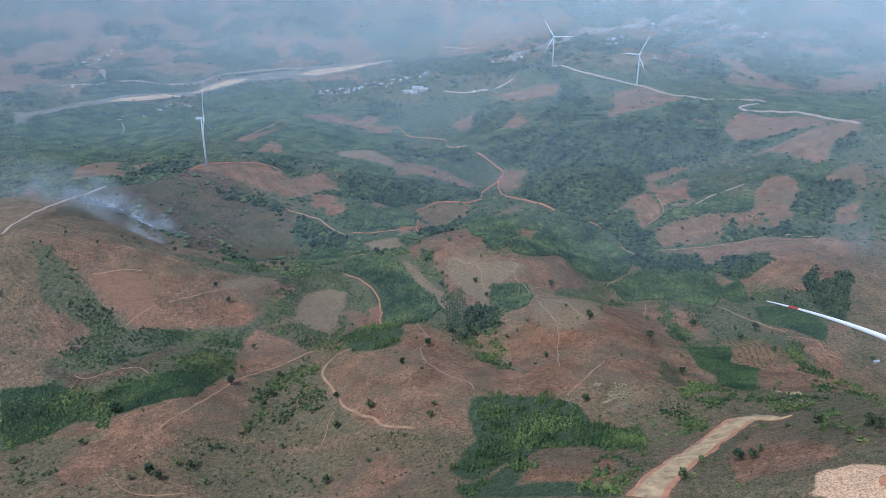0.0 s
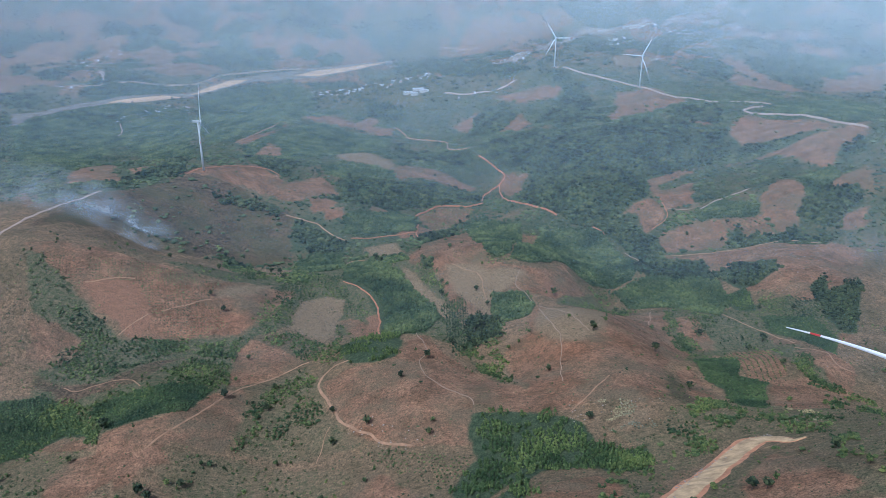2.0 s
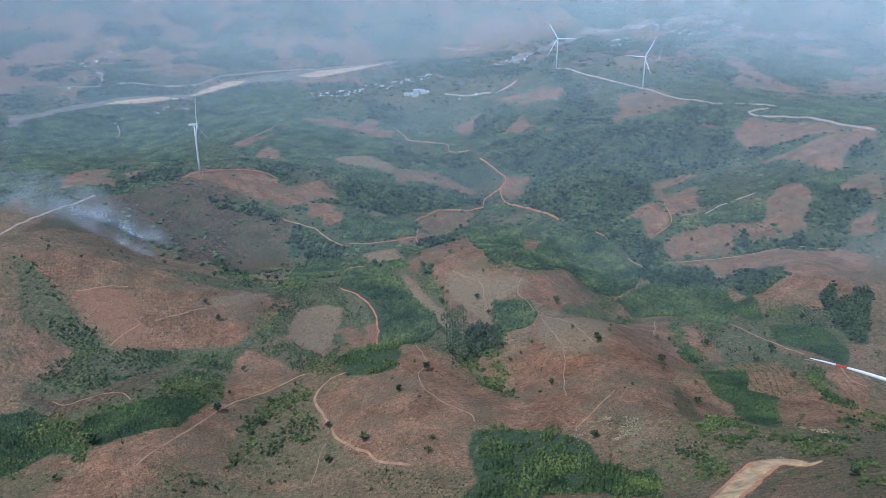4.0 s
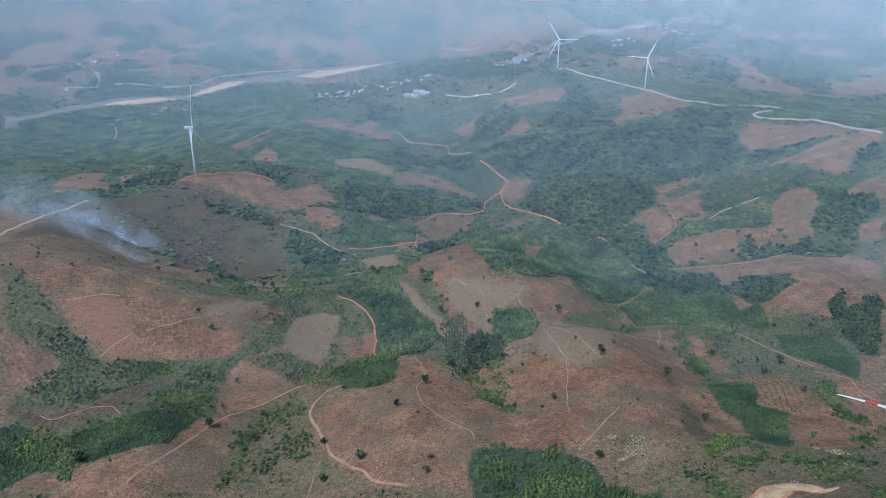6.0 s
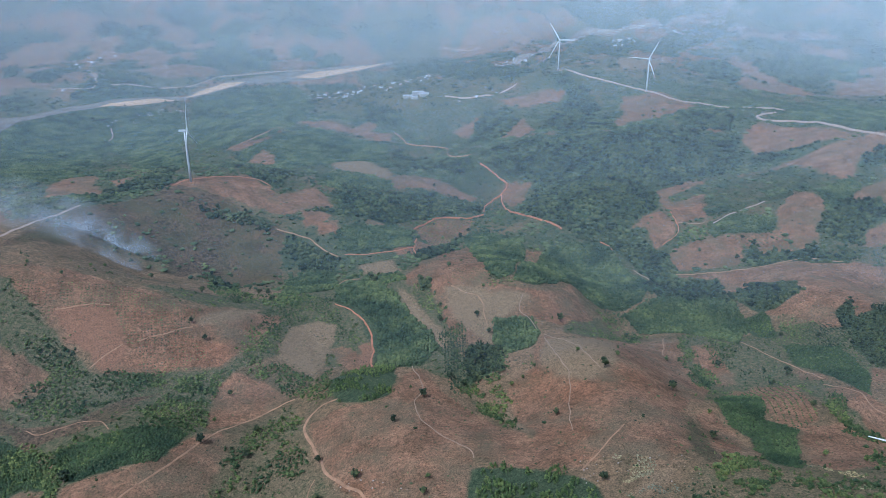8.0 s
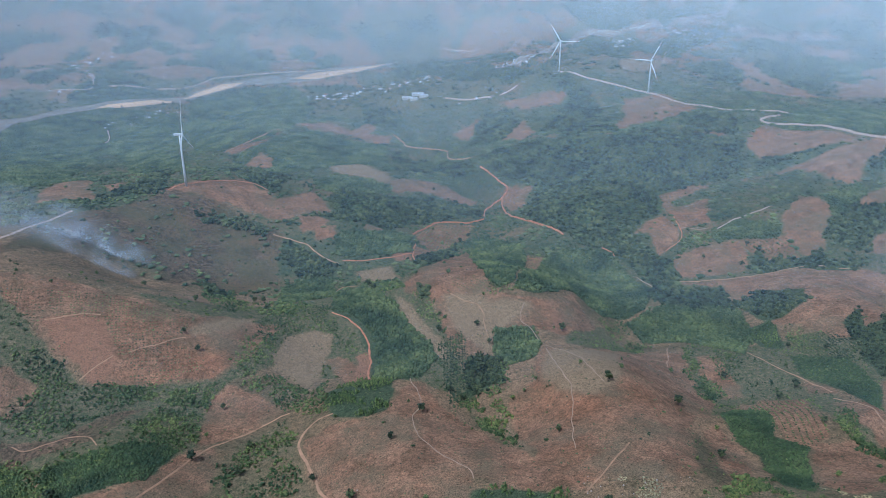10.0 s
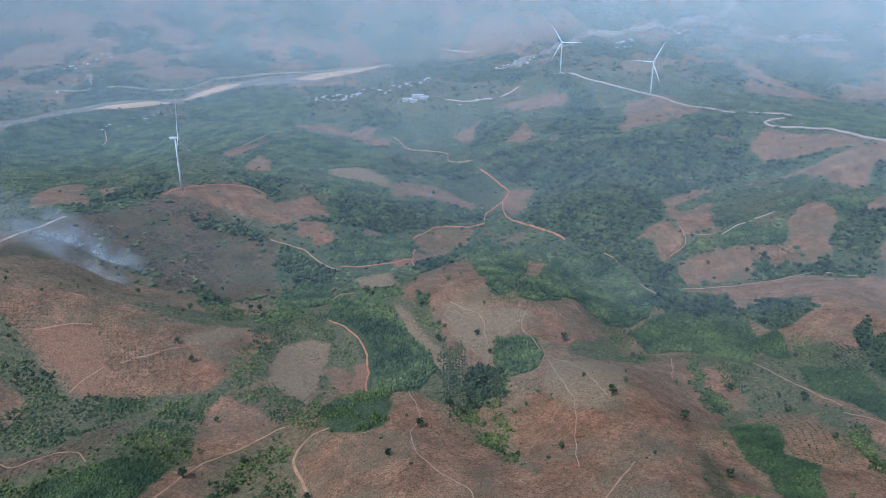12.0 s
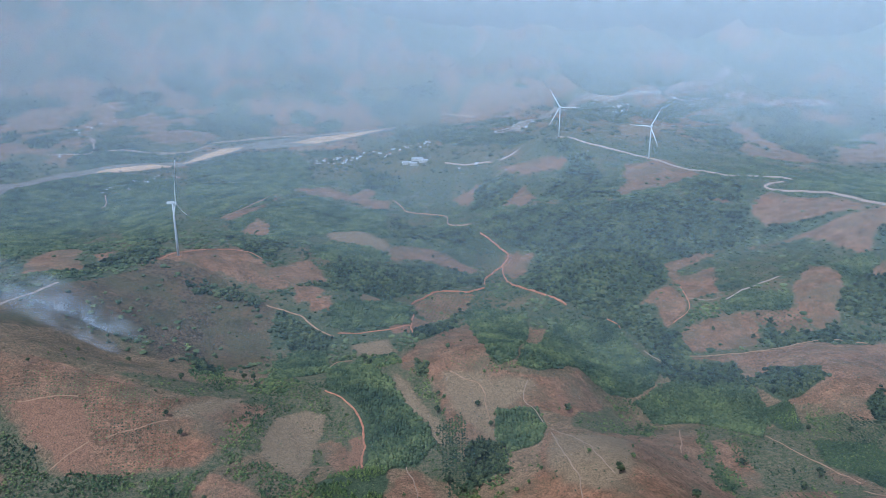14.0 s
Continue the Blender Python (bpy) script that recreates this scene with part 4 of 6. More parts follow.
plot("natural", [(-1864, 4132), (-1809, 4226), (-1729, 4176), (-1770, 4082), (-1847, 4087)])
plot("natural", [(-1669, 4155), (-1572, 4177), (-1501, 4108), (-1524, 4022), (-1594, 3978)])
plot("natural", [(-952, 4297), (-804, 4296), (-628, 4361), (-626, 4209), (-829, 4212)])
plot("natural", [(-525, 4249), (-448, 4311), (-379, 4216), (-455, 4173)])
plot("natural", [(-275, 4323), (-149, 4328), (-30, 4289), (-55, 4233), (-240, 4199)])
plot("plant", [(-404, 4146), (-269, 4206), (-147, 4209), (-207, 4123), (-373, 4090)])
plot("natural", [(-1768, 3195), (-1727, 3280), (-1579, 3138), (-1578, 3073), (-1672, 3059)])
plot("natural", [(-1988, 3394), (-1929, 3425), (-1803, 3217), (-1801, 3088)])
plot("plant", [(-1465, 3826), (-1450, 4033), (-1328, 3782), (-1390, 3706)])
plot("natural", [(703, 4017), (814, 4064), (1011, 4014), (946, 3640), (619, 3086)])
plot("natural", [(1088, 4037), (1289, 4120), (1434, 4069), (1324, 3891), (1152, 3932)])
plot("natural", [(1447, 3919), (1648, 3957), (1757, 3779), (1655, 3663), (1426, 3701)])
plot("natural", [(1413, 3456), (1634, 3677), (1749, 3577), (1692, 3341), (1292, 2660), (1278, 2806), (1280, 3067)])
plot("natural", [(1101, 3321), (1264, 3473), (1245, 3211), (1004, 2638), (906, 2643)])
plot("natural", [(30, 3089), (163, 3018), (290, 2563), (214, 2539), (69, 2782)])
plot("natural", [(2108, 4363), (2312, 4341), (2408, 4229), (2375, 4198), (2131, 4263)])
plot("scrub", [(173, 511), (188, 518), (204, 501), (211, 485), (203, 470), (190, 475), (180, 491), (171, 497)])
plot("scrub", [(132, 484), (152, 492), (160, 477), (152, 459), (134, 444), (118, 429), (120, 456)])
plot("scrub", [(217, 568), (242, 570), (252, 541), (240, 516), (224, 524), (213, 542)])
plot("scrub", [(399, 745), (409, 746), (401, 683), (407, 652), (429, 623), (356, 518), (393, 603), (390, 643), (387, 688)])
plot("scrub", [(271, 450), (283, 448), (258, 376), (240, 347), (238, 363), (248, 402)])
plot("straw", [(283, 530), (301, 541), (308, 510), (295, 485), (285, 503)])
plot("straw", [(141, 539), (159, 558), (174, 556), (167, 541), (150, 523)])
plot("scrub", [(71, 481), (81, 484), (74, 458), (61, 439), (48, 437), (54, 452)])
plot("scrub", [(33, 796), (68, 773), (76, 685), (62, 696), (39, 760)])


def spread(lo, hi, first, grow, cap):
    out, step = [lo], first
    while out[-1] < hi:
        out.append(out[-1] + step)
        step = min(cap, step * grow)
    return out


GRID = {}


def lie_height(x, y):
    """The height of the ground sheet itself, between its corners."""
    xs, ys, z = GRID["xs"], GRID["ys"], GRID["z"]
    x, y = np.asarray(x, float), np.asarray(y, float)
    i, j = np.clip(np.searchsorted(xs, x) - 1, 0, len(xs) - 2), np.clip(np.searchsorted(ys, y) - 1, 0, len(ys) - 2)
    a, b = (x - xs[i]) / (xs[i + 1] - xs[i]), (y - ys[j]) / (ys[j + 1] - ys[j])
    return (z[j, i] * (1 - a) + z[j, i + 1] * a) * (1 - b) + (z[j + 1, i] * (1 - a) + z[j + 1, i + 1] * a) * b


def build_ground():
    side = spread(620, 4300, 3.3, 1.045, 110)
    xs = np.array([-v for v in side[:0:-1]] + list(np.arange(-620, 620.1, 3.1)) + side[1:])
    ys = np.array([-v for v in spread(-250, 2500, 6, 1.12, 200)[:0:-1]] + list(np.arange(250, 1200, 3.1)) + spread(1200, 5060, 3.3, 1.009, 30))
    gx, gy = np.meshgrid(xs, ys)
    x, y = gx.ravel(), gy.ravel()
    z = ground_height(x, y)
    w, h = len(xs), len(ys)
    i = np.arange(w * h).reshape(h, w)
    quads = np.stack([i[:-1, :-1], i[:-1, 1:], i[1:, 1:], i[1:, :-1]], -1).reshape(-1, 4)
    ob = mesh_object("ground", np.stack([x, y, z], 1), quads, M_GROUND, smooth=True)
    GRID.update(xs=xs, ys=ys, z=z.reshape(h, w))
    wob = 1 + np.clip((y - 900) / 900, 0, 3)
    jx = x + wob * (3 * lattice_noise(x, y, 30, 11) + 2.5 * lattice_noise(x, y, 9, 12))
    jy = y + wob * (3 * lattice_noise(x, y, 30, 13) + 2.5 * lattice_noise(x, y, 9, 14))
    masks = {k: np.zeros(len(x), np.float32) for k in ("soil", "dry", "grass", "burnt", "clay", "sand", "wooded")}
    for kind, outline in COVERS:
        p = np.array(outline)
        near = np.nonzero((jx > p[:, 0].min()) & (jx < p[:, 0].max()) & (jy > p[:, 1].min()) & (jy < p[:, 1].max()))[0]
        hit = near[inside(outline, jx[near], jy[near])]
        if kind == "brush":
            masks["grass"][hit] = 0.5
            continue
        masks[kind][hit] = 1
        if kind in ("soil", "burnt", "clay", "dry"):
            masks["grass"][hit] = 0
            if kind in ("soil", "burnt"):
                masks["dry"][hit] = 0
    for kind, outline in PLOTS:
        if kind in ("natural", "plant", "bright", "young"):
            p = np.array(outline)
            near = np.nonzero((x > p[:, 0].min()) & (x < p[:, 0].max()) & (y > p[:, 1].min()) & (y < p[:, 1].max()))[0]
            masks["wooded"][near[inside(outline, x[near], y[near])]] = 1
    for kind, times in (("wooded", 2), ("soil", 1), ("dry", 4), ("grass", 3), ("burnt", 2), ("clay", 2), ("sand", 1)):
        a = masks[kind].reshape(h, w)
        for _ in range(times):
            b = np.pad(a, 1, mode="edge")
            a = (b[:-2, 1:-1] + b[2:, 1:-1] + b[1:-1, :-2] + b[1:-1, 2:] + 2 * b[1:-1, 1:-1]) / 6
        masks[kind] = a.ravel()
    # mixed farmland of the far valley
    far = np.clip((y - 2300) / 500, 0, 1)
    patch = lattice_noise(x, y, 160, 21) + 0.6 * lattice_noise(x, y, 60, 22)
    bare = np.maximum(np.maximum(masks["soil"], masks["burnt"]), masks["dry"])
    hills = np.clip((y - 1060) / 160, 0, 1) * (1 - bare) * np.clip(0.85 + 0.35 * lattice_noise(x, y, 45, 23) + 0.35 * lattice_noise(x, y, 130, 24), 0, 1)
    masks["grass"] = np.maximum(masks["grass"], np.maximum(hills * (far < 1), far * (1 - bare) * (patch > -0.05))).astype(np.float32)
    masks["soil"] = np.maximum(masks["soil"], (far * (patch < -0.25)).astype(np.float32))
    open_ground = np.maximum(bare, masks["clay"])
    masks["wooded"] = np.maximum(masks["wooded"], 0.55 * hills * (1 - open_ground) * np.clip((3000 - y) / 600, 0, 1)).astype(np.float32)
    # dark green in the far folds: growth, with the valleys' shade put into the colour
    masks["wooded"] = np.maximum(masks["wooded"], 0.85 * gully(x, y)).astype(np.float32)
    for k, v in masks.items():
        ob.data.attributes.new(k, "FLOAT", "POINT").data.foreach_set("value", v)
    return tagged(ob, "hilly ground of dry grass, red soil and burnt slopes", "ground", kind="structure")


build_ground()


def ground_z(x, y):
    return float(lie_height(np.array([x]), np.array([y]))[0])


def flat_patch(name, outline, lift, step, material, label, category):
    """A flat stretch of river bed laid over the ground."""
    p = np.array(outline, float)
    xs, ys = np.arange(p[:, 0].min(), p[:, 0].max() + step, step), np.arange(p[:, 1].min(), p[:, 1].max() + step, step)
    gx, gy = np.meshgrid(xs, ys)
    jx = gx + 6 * lattice_noise(gx, gy, 40, 31)
    jy = gy + 6 * lattice_noise(gx, gy, 40, 32)
    keep = inside(outline, jx, jy)
    z = lie_height(gx.ravel(), gy.ravel()).reshape(gx.shape) + lift
    i = np.arange(gx.size).reshape(gx.shape)
    ok = keep[:-1, :-1] & keep[1:, 1:]
    quads = np.stack([i[:-1, :-1], i[:-1, 1:], i[1:, 1:], i[1:, :-1]], -1)[ok]
    used, inv = np.unique(quads, return_inverse=True)
    v = np.stack([gx.ravel(), gy.ravel(), z.ravel()], 1)[used]
    return tagged(mesh_object(name, v, inv.reshape(-1, 4), material, smooth=True), label, category, kind="structure")


flat_patch("river", RIVER_BED, 1.0, 10, M_BANK, "wide shallow river bed with gravel and brown water", "river")
for bar in (SAND_BAR_A, SAND_BAR_B, SAND_BAR_C):
    flat_patch("sand_bar", bar, 2.0, 8, M_SAND, "pale sand bar drying in the river bed", "sand")


def ribbon(name, line, width, lift, material, label, category, sides=6, wave=0.25, step=4.0, taper=0.0):
    """A worn way draped on the ground, with ragged edges that sink in."""
    c = rounded(line, step)
    if width < 6:
        c = c + np.stack([1.6 * lattice_noise(c[:, 0], c[:, 1], 17, 45) + 1.2 * lattice_noise(c[:, 0], c[:, 1], 45, 46), 1.6 * lattice_noise(c[:, 0], c[:, 1], 17, 47)], 1)
    d = np.gradient(c, axis=0)
    nrm = np.stack([-d[:, 1], d[:, 0]], 1) / np.maximum(1e-6, np.hypot(d[:, 0], d[:, 1]))[:, None]
    rows = []
    for k in range(sides + 1):
        s = 2 * k / sides - 1
        left = np.arange(len(c))[::-1] * step
        wv = width / 2 * (np.clip(0.12 + left / taper, 0, 1) if taper else 1) * (1 + wave * lattice_noise(c[:, 0], c[:, 1], 9, 41 + (k > sides / 2)))
        p = c + nrm * (s * wv)[:, None]
        z = lie_height(p[:, 0], p[:, 1]) + lift * (1 if abs(s) < 0.99 else -0.8)
        rows.append(np.column_stack([p, z]))
    v = np.stack(rows, 1)
    i = np.arange(len(c) * (sides + 1)).reshape(len(c), sides + 1)
    quads = np.stack([i[:-1, :-1], i[1:, :-1], i[1:, 1:], i[:-1, 1:]], -1).reshape(-1, 4)
    return tagged(mesh_object(name, v.reshape(-1, 3), quads, material, smooth=True), label, category, kind="structure")


ROAD_LABEL = {"path": "narrow dusty foot path over a bare slope", "main": "broad packed laterite road with loose stony edges", "track": "narrow trodden dirt track over dry hills", "red": "red clay track cut into the slope", "pale": "pale gravel service road along the ridge"}


BROAD = []
WAYS = np.zeros((1400, 1200), bool)


def mark_way(line, reach):
    """Notes the cells that a way takes up, so that nothing grows there."""
    for px, py in rounded(line, 2.0):
        i, j, n = int((px + 1750) / 2.5), int((py - 200) / 2.5), int(reach / 2.5) + 1
        WAYS[max(0, i - n):i + n + 1, max(0, j - n):j + n + 1] = True


def on_way(x, y):
    i, j = ((x + 1750) / 2.5).astype(int), ((y - 200) / 2.5).astype(int)
    good = (i >= 0) & (i < 1400) & (j >= 0) & (j < 1200)
    return good & WAYS[np.where(good, i, 0), np.where(good, j, 0)]


def on_broad_road(x, y):
    c = BROAD[0]
    return np.min(np.hypot(np.asarray(x)[:, None] - c[None, :, 0], np.asarray(y)[:, None] - c[None, :, 1]), 1) < 12.5


def dirt_road(kind, width, line):
    far = line[0][1] > 1500
    mark_way(line, 0.3 * width + 1.2)
    if kind == "main":
        BROAD.append(rounded(line, 4))
        ribbon("road_edge", line, width, 0.35, M_VERGE, "orange clay verge of the broad road", "road", 10, 0.12, 3, 46.0)
        ribbon("road", line, width * 0.76, 0.75, M_ROAD["main"], ROAD_LABEL[kind], "road", 8, 0.06, 3, 40.0)
        return
    width = width * 0.62
    ribbon("road", line, width, 3.0 if line[0][1] > 1550 else 0.9 if line[0][1] > 1100 else 0.4, M_ROAD[kind], ROAD_LABEL[kind], "road", sides=8, step=6 if far else 3)


dirt_road("main", 25.0, [(121, 348), (136, 369), (161, 401), (188, 431), (218, 465), (238, 479), (249, 474), (253, 460), (262, 459)])
dirt_road("track", 4.8, [(-110, 752), (-127, 745), (-137, 719), (-129, 692), (-114, 661), (-104, 636), (-84, 607), (-67, 589), (-56, 575), (-26, 558)])
dirt_road("track", 3.4, [(-159, 780), (-176, 770), (-206, 741), (-227, 709), (-241, 653), (-254, 620), (-268, 592), (-277, 577)])
dirt_road("path", 1.7, [(-32, 825), (-23, 785), (-20, 750), (-26, 724), (-19, 690), (-5, 667), (11, 640), (26, 622), (29, 607)])
dirt_road("red", 4.4, [(-154, 1045), (-135, 1029), (-114, 1003), (-98, 964), (-87, 920), (-81, 832)])
dirt_road("track", 1.8, [(14, 1047), (36, 1021), (53, 1005), (58, 972), (64, 925)])
dirt_road("path", 1.7, [(113, 1011), (106, 982), (109, 969), (115, 957), (123, 924)])
dirt_road("path", 1.4, [(129, 904), (148, 856), (160, 781), (166, 752)])
dirt_road("path", 1.4, [(128, 893), (130, 804), (135, 759), (127, 699), (119, 638)])
dirt_road("track", 3.4, [(-154, 2323), (-124, 2262), (-104, 2205), (-45, 2182), (8, 2162), (16, 2056), (75, 1916)])
dirt_road("red", 3.7, [(90, 1852), (127, 1800), (151, 1761), (139, 1729), (99, 1667), (87, 1597)])
dirt_road("red", 3.1, [(136, 1720), (138, 1651), (159, 1519), (194, 1430), (225, 1376)])
dirt_road("red", 3.1, [(86, 1573), (54, 1545), (5, 1535), (-24, 1506), (-56, 1433)])
dirt_road("red", 4.1, [(-50, 1371), (-51, 1301), (-46, 1245)])
dirt_road("red", 3.4, [(-171, 1261), (-123, 1261), (-84, 1275), (-51, 1304)])
dirt_road("track", 3.7, [(-176, 1254), (-199, 1271), (-222, 1292), (-240, 1311), (-273, 1324), (-300, 1331)])
dirt_road("track", 2.7, [(-167, 1144), (-160, 1174), (-134, 1173)])
dirt_road("pale", 8.0, [(-617, 947), (-618, 1011), (-614, 1094), (-589, 1216)])
dirt_road("red", 3.4, [(-495, 1373), (-474, 1417), (-429, 1463), (-374, 1486), (-340, 1468)])
dirt_road("track", 3.4, [(-563, 1949), (-535, 2027), (-513, 2101), (-466, 2236)])
dirt_road("pale", 7.2, [(378, 2549), (460, 2460), (554, 2388), (616, 2329), (671, 2235), (709, 2101), (756, 1978), (828, 1861)])
dirt_road("pale", 8.0, [(800, 1838), (766, 1827), (729, 1777), (732, 1744), (777, 1728), (818, 1682), (831, 1567), (862, 1483)])
dirt_road("pale", 6.4, [(181, 2479), (219, 2495), (238, 2511)])
dirt_road("pale", 5.6, [(5, 2579), (81, 2529), (154, 2484)])
dirt_road("track", 2.6, [(398, 946), (410, 909), (421, 849), (426, 795)])
dirt_road("track", 2.4, [(370, 1186), (432, 1180), (514, 1179), (569, 1184), (631, 1154)])
dirt_road("track", 2.4, [(308, 985), (273, 882)])
dirt_road("path", 1.9, [(326, 1233), (338, 1182)])
dirt_road("pale", 4.0, [(490, 1339), (541, 1366), (596, 1378)])
dirt_road("red", 2.7, [(389, 1298), (427, 1332), (436, 1411)])
dirt_road("path", 1.7, [(435, 1361), (473, 1344), (489, 1370)])
dirt_road("track", 2.4, [(417, 778), (428, 744), (427, 702), (437, 690)])
dirt_road("track", 2.2, [(-416, 706), (-397, 702), (-371, 721), (-347, 720), (-329, 702)])
dirt_road("track", 2.4, [(-363, 865), (-338, 883), (-312, 901)])
dirt_road("track", 2.4, [(-403, 820), (-391, 839), (-378, 859)])
dirt_road("red", 3.1, [(285, 1326), (299, 1315), (304, 1303)])
dirt_road("track", 2.2, [(115, 569), (134, 594), (151, 619), (162, 633)])
dirt_road("pale", 4.8, [(-1326, 3007), (-1156, 3094), (-1062, 3164), (-985, 3397), (-697, 3611)])
dirt_road("pale", 4.8, [(-1553, 3298), (-1432, 3105), (-1375, 2957), (-1498, 2939)])
dirt_road("pale", 4.8, [(-1090, 2435), (-1044, 2347), (-1030, 2285)])
dirt_road("track", 2.2, [(-466, 884), (-437, 896), (-409, 904)])
dirt_road("track", 2.0, [(-285, 510), (-274, 497), (-256, 493), (-221, 500)])
dirt_road("track", 1.6, [(-112, 625), (-115, 606), (-116, 573)])
dirt_road("pale", 4.0, [(-1430, 3081), (-1433, 3126), (-1549, 3310)])
dirt_road("pale", 4.0, [(-1327, 3006), (-1147, 3080), (-1028, 3155)])
dirt_road("pale", 4.0, [(-1052, 3319), (-894, 3500), (-622, 3626), (-414, 3759), (-251, 3928)])
dirt_road("pale", 5.0, [(-1851, 4064), (-1704, 3875), (-1637, 3797), (-1611, 3716)])
dirt_road("pale", 4.5, [(-1295, 3524), (-1211, 3309), (-1180, 3201)])
dirt_road("pale", 5.0, [(876, 3085), (1016, 3562), (1144, 3949)])
dirt_road("pale", 5.0, [(-11, 4184), (70, 4182), (191, 4144)])
dirt_road("pale", 5.0, [(320, 3698), (473, 4093)])
ribbon("river", UPPER_RIVER, 64, 9, M_UPPER, "distant pale river winding up the valley", "river", step=30)

# ---- woods ----
rng = np.random.RandomState(7)
T = (1 + 5**0.5) / 2
ICO_V = np.array([(-1, T, 0), (1, T, 0), (-1, -T, 0), (1, -T, 0), (0, -1, T), (0, 1, T), (0, -1, -T), (0, 1, -T), (T, 0, -1), (T, 0, 1), (-T, 0, -1), (-T, 0, 1)], float) / (1 + T * T) ** 0.5
ICO_F = np.array([(0, 11, 5), (0, 5, 1), (0, 1, 7), (0, 7, 10), (0, 10, 11), (1, 5, 9), (5, 11, 4), (11, 10, 2), (10, 7, 6), (7, 1, 8), (3, 9, 4), (3, 4, 2), (3, 2, 6), (3, 6, 8), (3, 8, 9), (4, 9, 5), (2, 4, 11), (6, 2, 10), (8, 6, 7), (9, 8, 1)])


OCT_V = np.array([(1, 0, 0), (0, 1, 0), (-1, 0, 0), (0, -1, 0), (0, 0, 1), (0, 0, -1)], float)
OCT_F = np.array([(0, 1, 4), (1, 2, 4), (2, 3, 4), (3, 0, 4), (1, 0, 5), (2, 1, 5), (3, 2, 5), (0, 3, 5)])


def crowns(places, radius, height, ragged=0.35, clumps=1, small=False):
    """Ragged leaf clumps, one or several for each place, each of its own size and turn."""
    n = len(places)
    tall, wide = height * rng.uniform(0.65, 1.35, n), radius * rng.uniform(0.65, 1.35, n)
    if clumps > 1:
        a = rng.uniform(0, 2 * np.pi, (n, clumps))
        d = wide[:, None] * rng.uniform(0.15, 0.75, (n, clumps))
        up = tall[:, None] * np.linspace(0.12, 0.62, clumps)[None] * rng.uniform(0.8, 1.2, (n, clumps))
        shrink = 1 - 0.45 * np.linspace(0, 1, clumps)[None]
        places = np.stack([places[:, 0:1] + d * np.cos(a) * shrink, places[:, 1:2] + d * np.sin(a) * shrink, places[:, 2:3] + up], -1).reshape(-1, 3)
        wide, tall = (wide[:, None] * 0.68 * shrink).ravel(), (tall[:, None] * 0.42 * np.ones((n, clumps))).ravel()
        n = len(places)
    a = rng.uniform(0, 2 * np.pi, n)
    ca, sa = np.cos(a)[:, None], np.sin(a)[:, None]
    form, sides = (OCT_V, OCT_F) if small else (ICO_V, ICO_F)
    v = form[None] * (1 + rng.uniform(-ragged, ragged, (n, len(form), 1)))
    x, y = v[..., 0] * ca - v[..., 1] * sa, v[..., 0] * sa + v[..., 1] * ca
    r, h = wide[:, None], tall[:, None]
    verts = np.stack([places[:, 0:1] + x * r, places[:, 1:2] + y * r, places[:, 2:3] + (v[..., 2] + 0.75) * h * 0.5], -1)
    faces = sides[None] + len(form) * np.arange(n)[:, None, None]
    return verts.reshape(-1, 3), faces.reshape(-1, 3)


WOOD = {  # spacing, crown radius, crown height, gaps, row planting, name, label
    "natural": (5.2, 3.2, 5.6, -1.05, 0.0, "forest", "dense mixed natural forest on the hill slope"),
    "plant": (3.6, 2.1, 4.2, -1.35, 0.8, "acacia_plantation", "even olive green acacia plantation in rows"),
    "bright": (3.5, 1.6, 4.6, -0.10, 0.3, "eucalyptus_plantation", "young bright green eucalyptus trees"),
    "young": (2.7, 1.35, 2.4, -1.5, 0.85, "young_plantation", "smooth bright green young plantation"),
    "thin": (3.6, 1.5, 2.0, -0.9, 0.9, "cassava_field", "low green crop planted in open rows"),
    "straw": (1.7, 0.8, 1.0, -0.15, 0.0, "straw_grass", "pale dry straw grass in tufts"),
    "scrub": (4.0, 2.0, 3.0, -0.38, 0.0, "scrub", "bushy green scrub along a gully"),
}


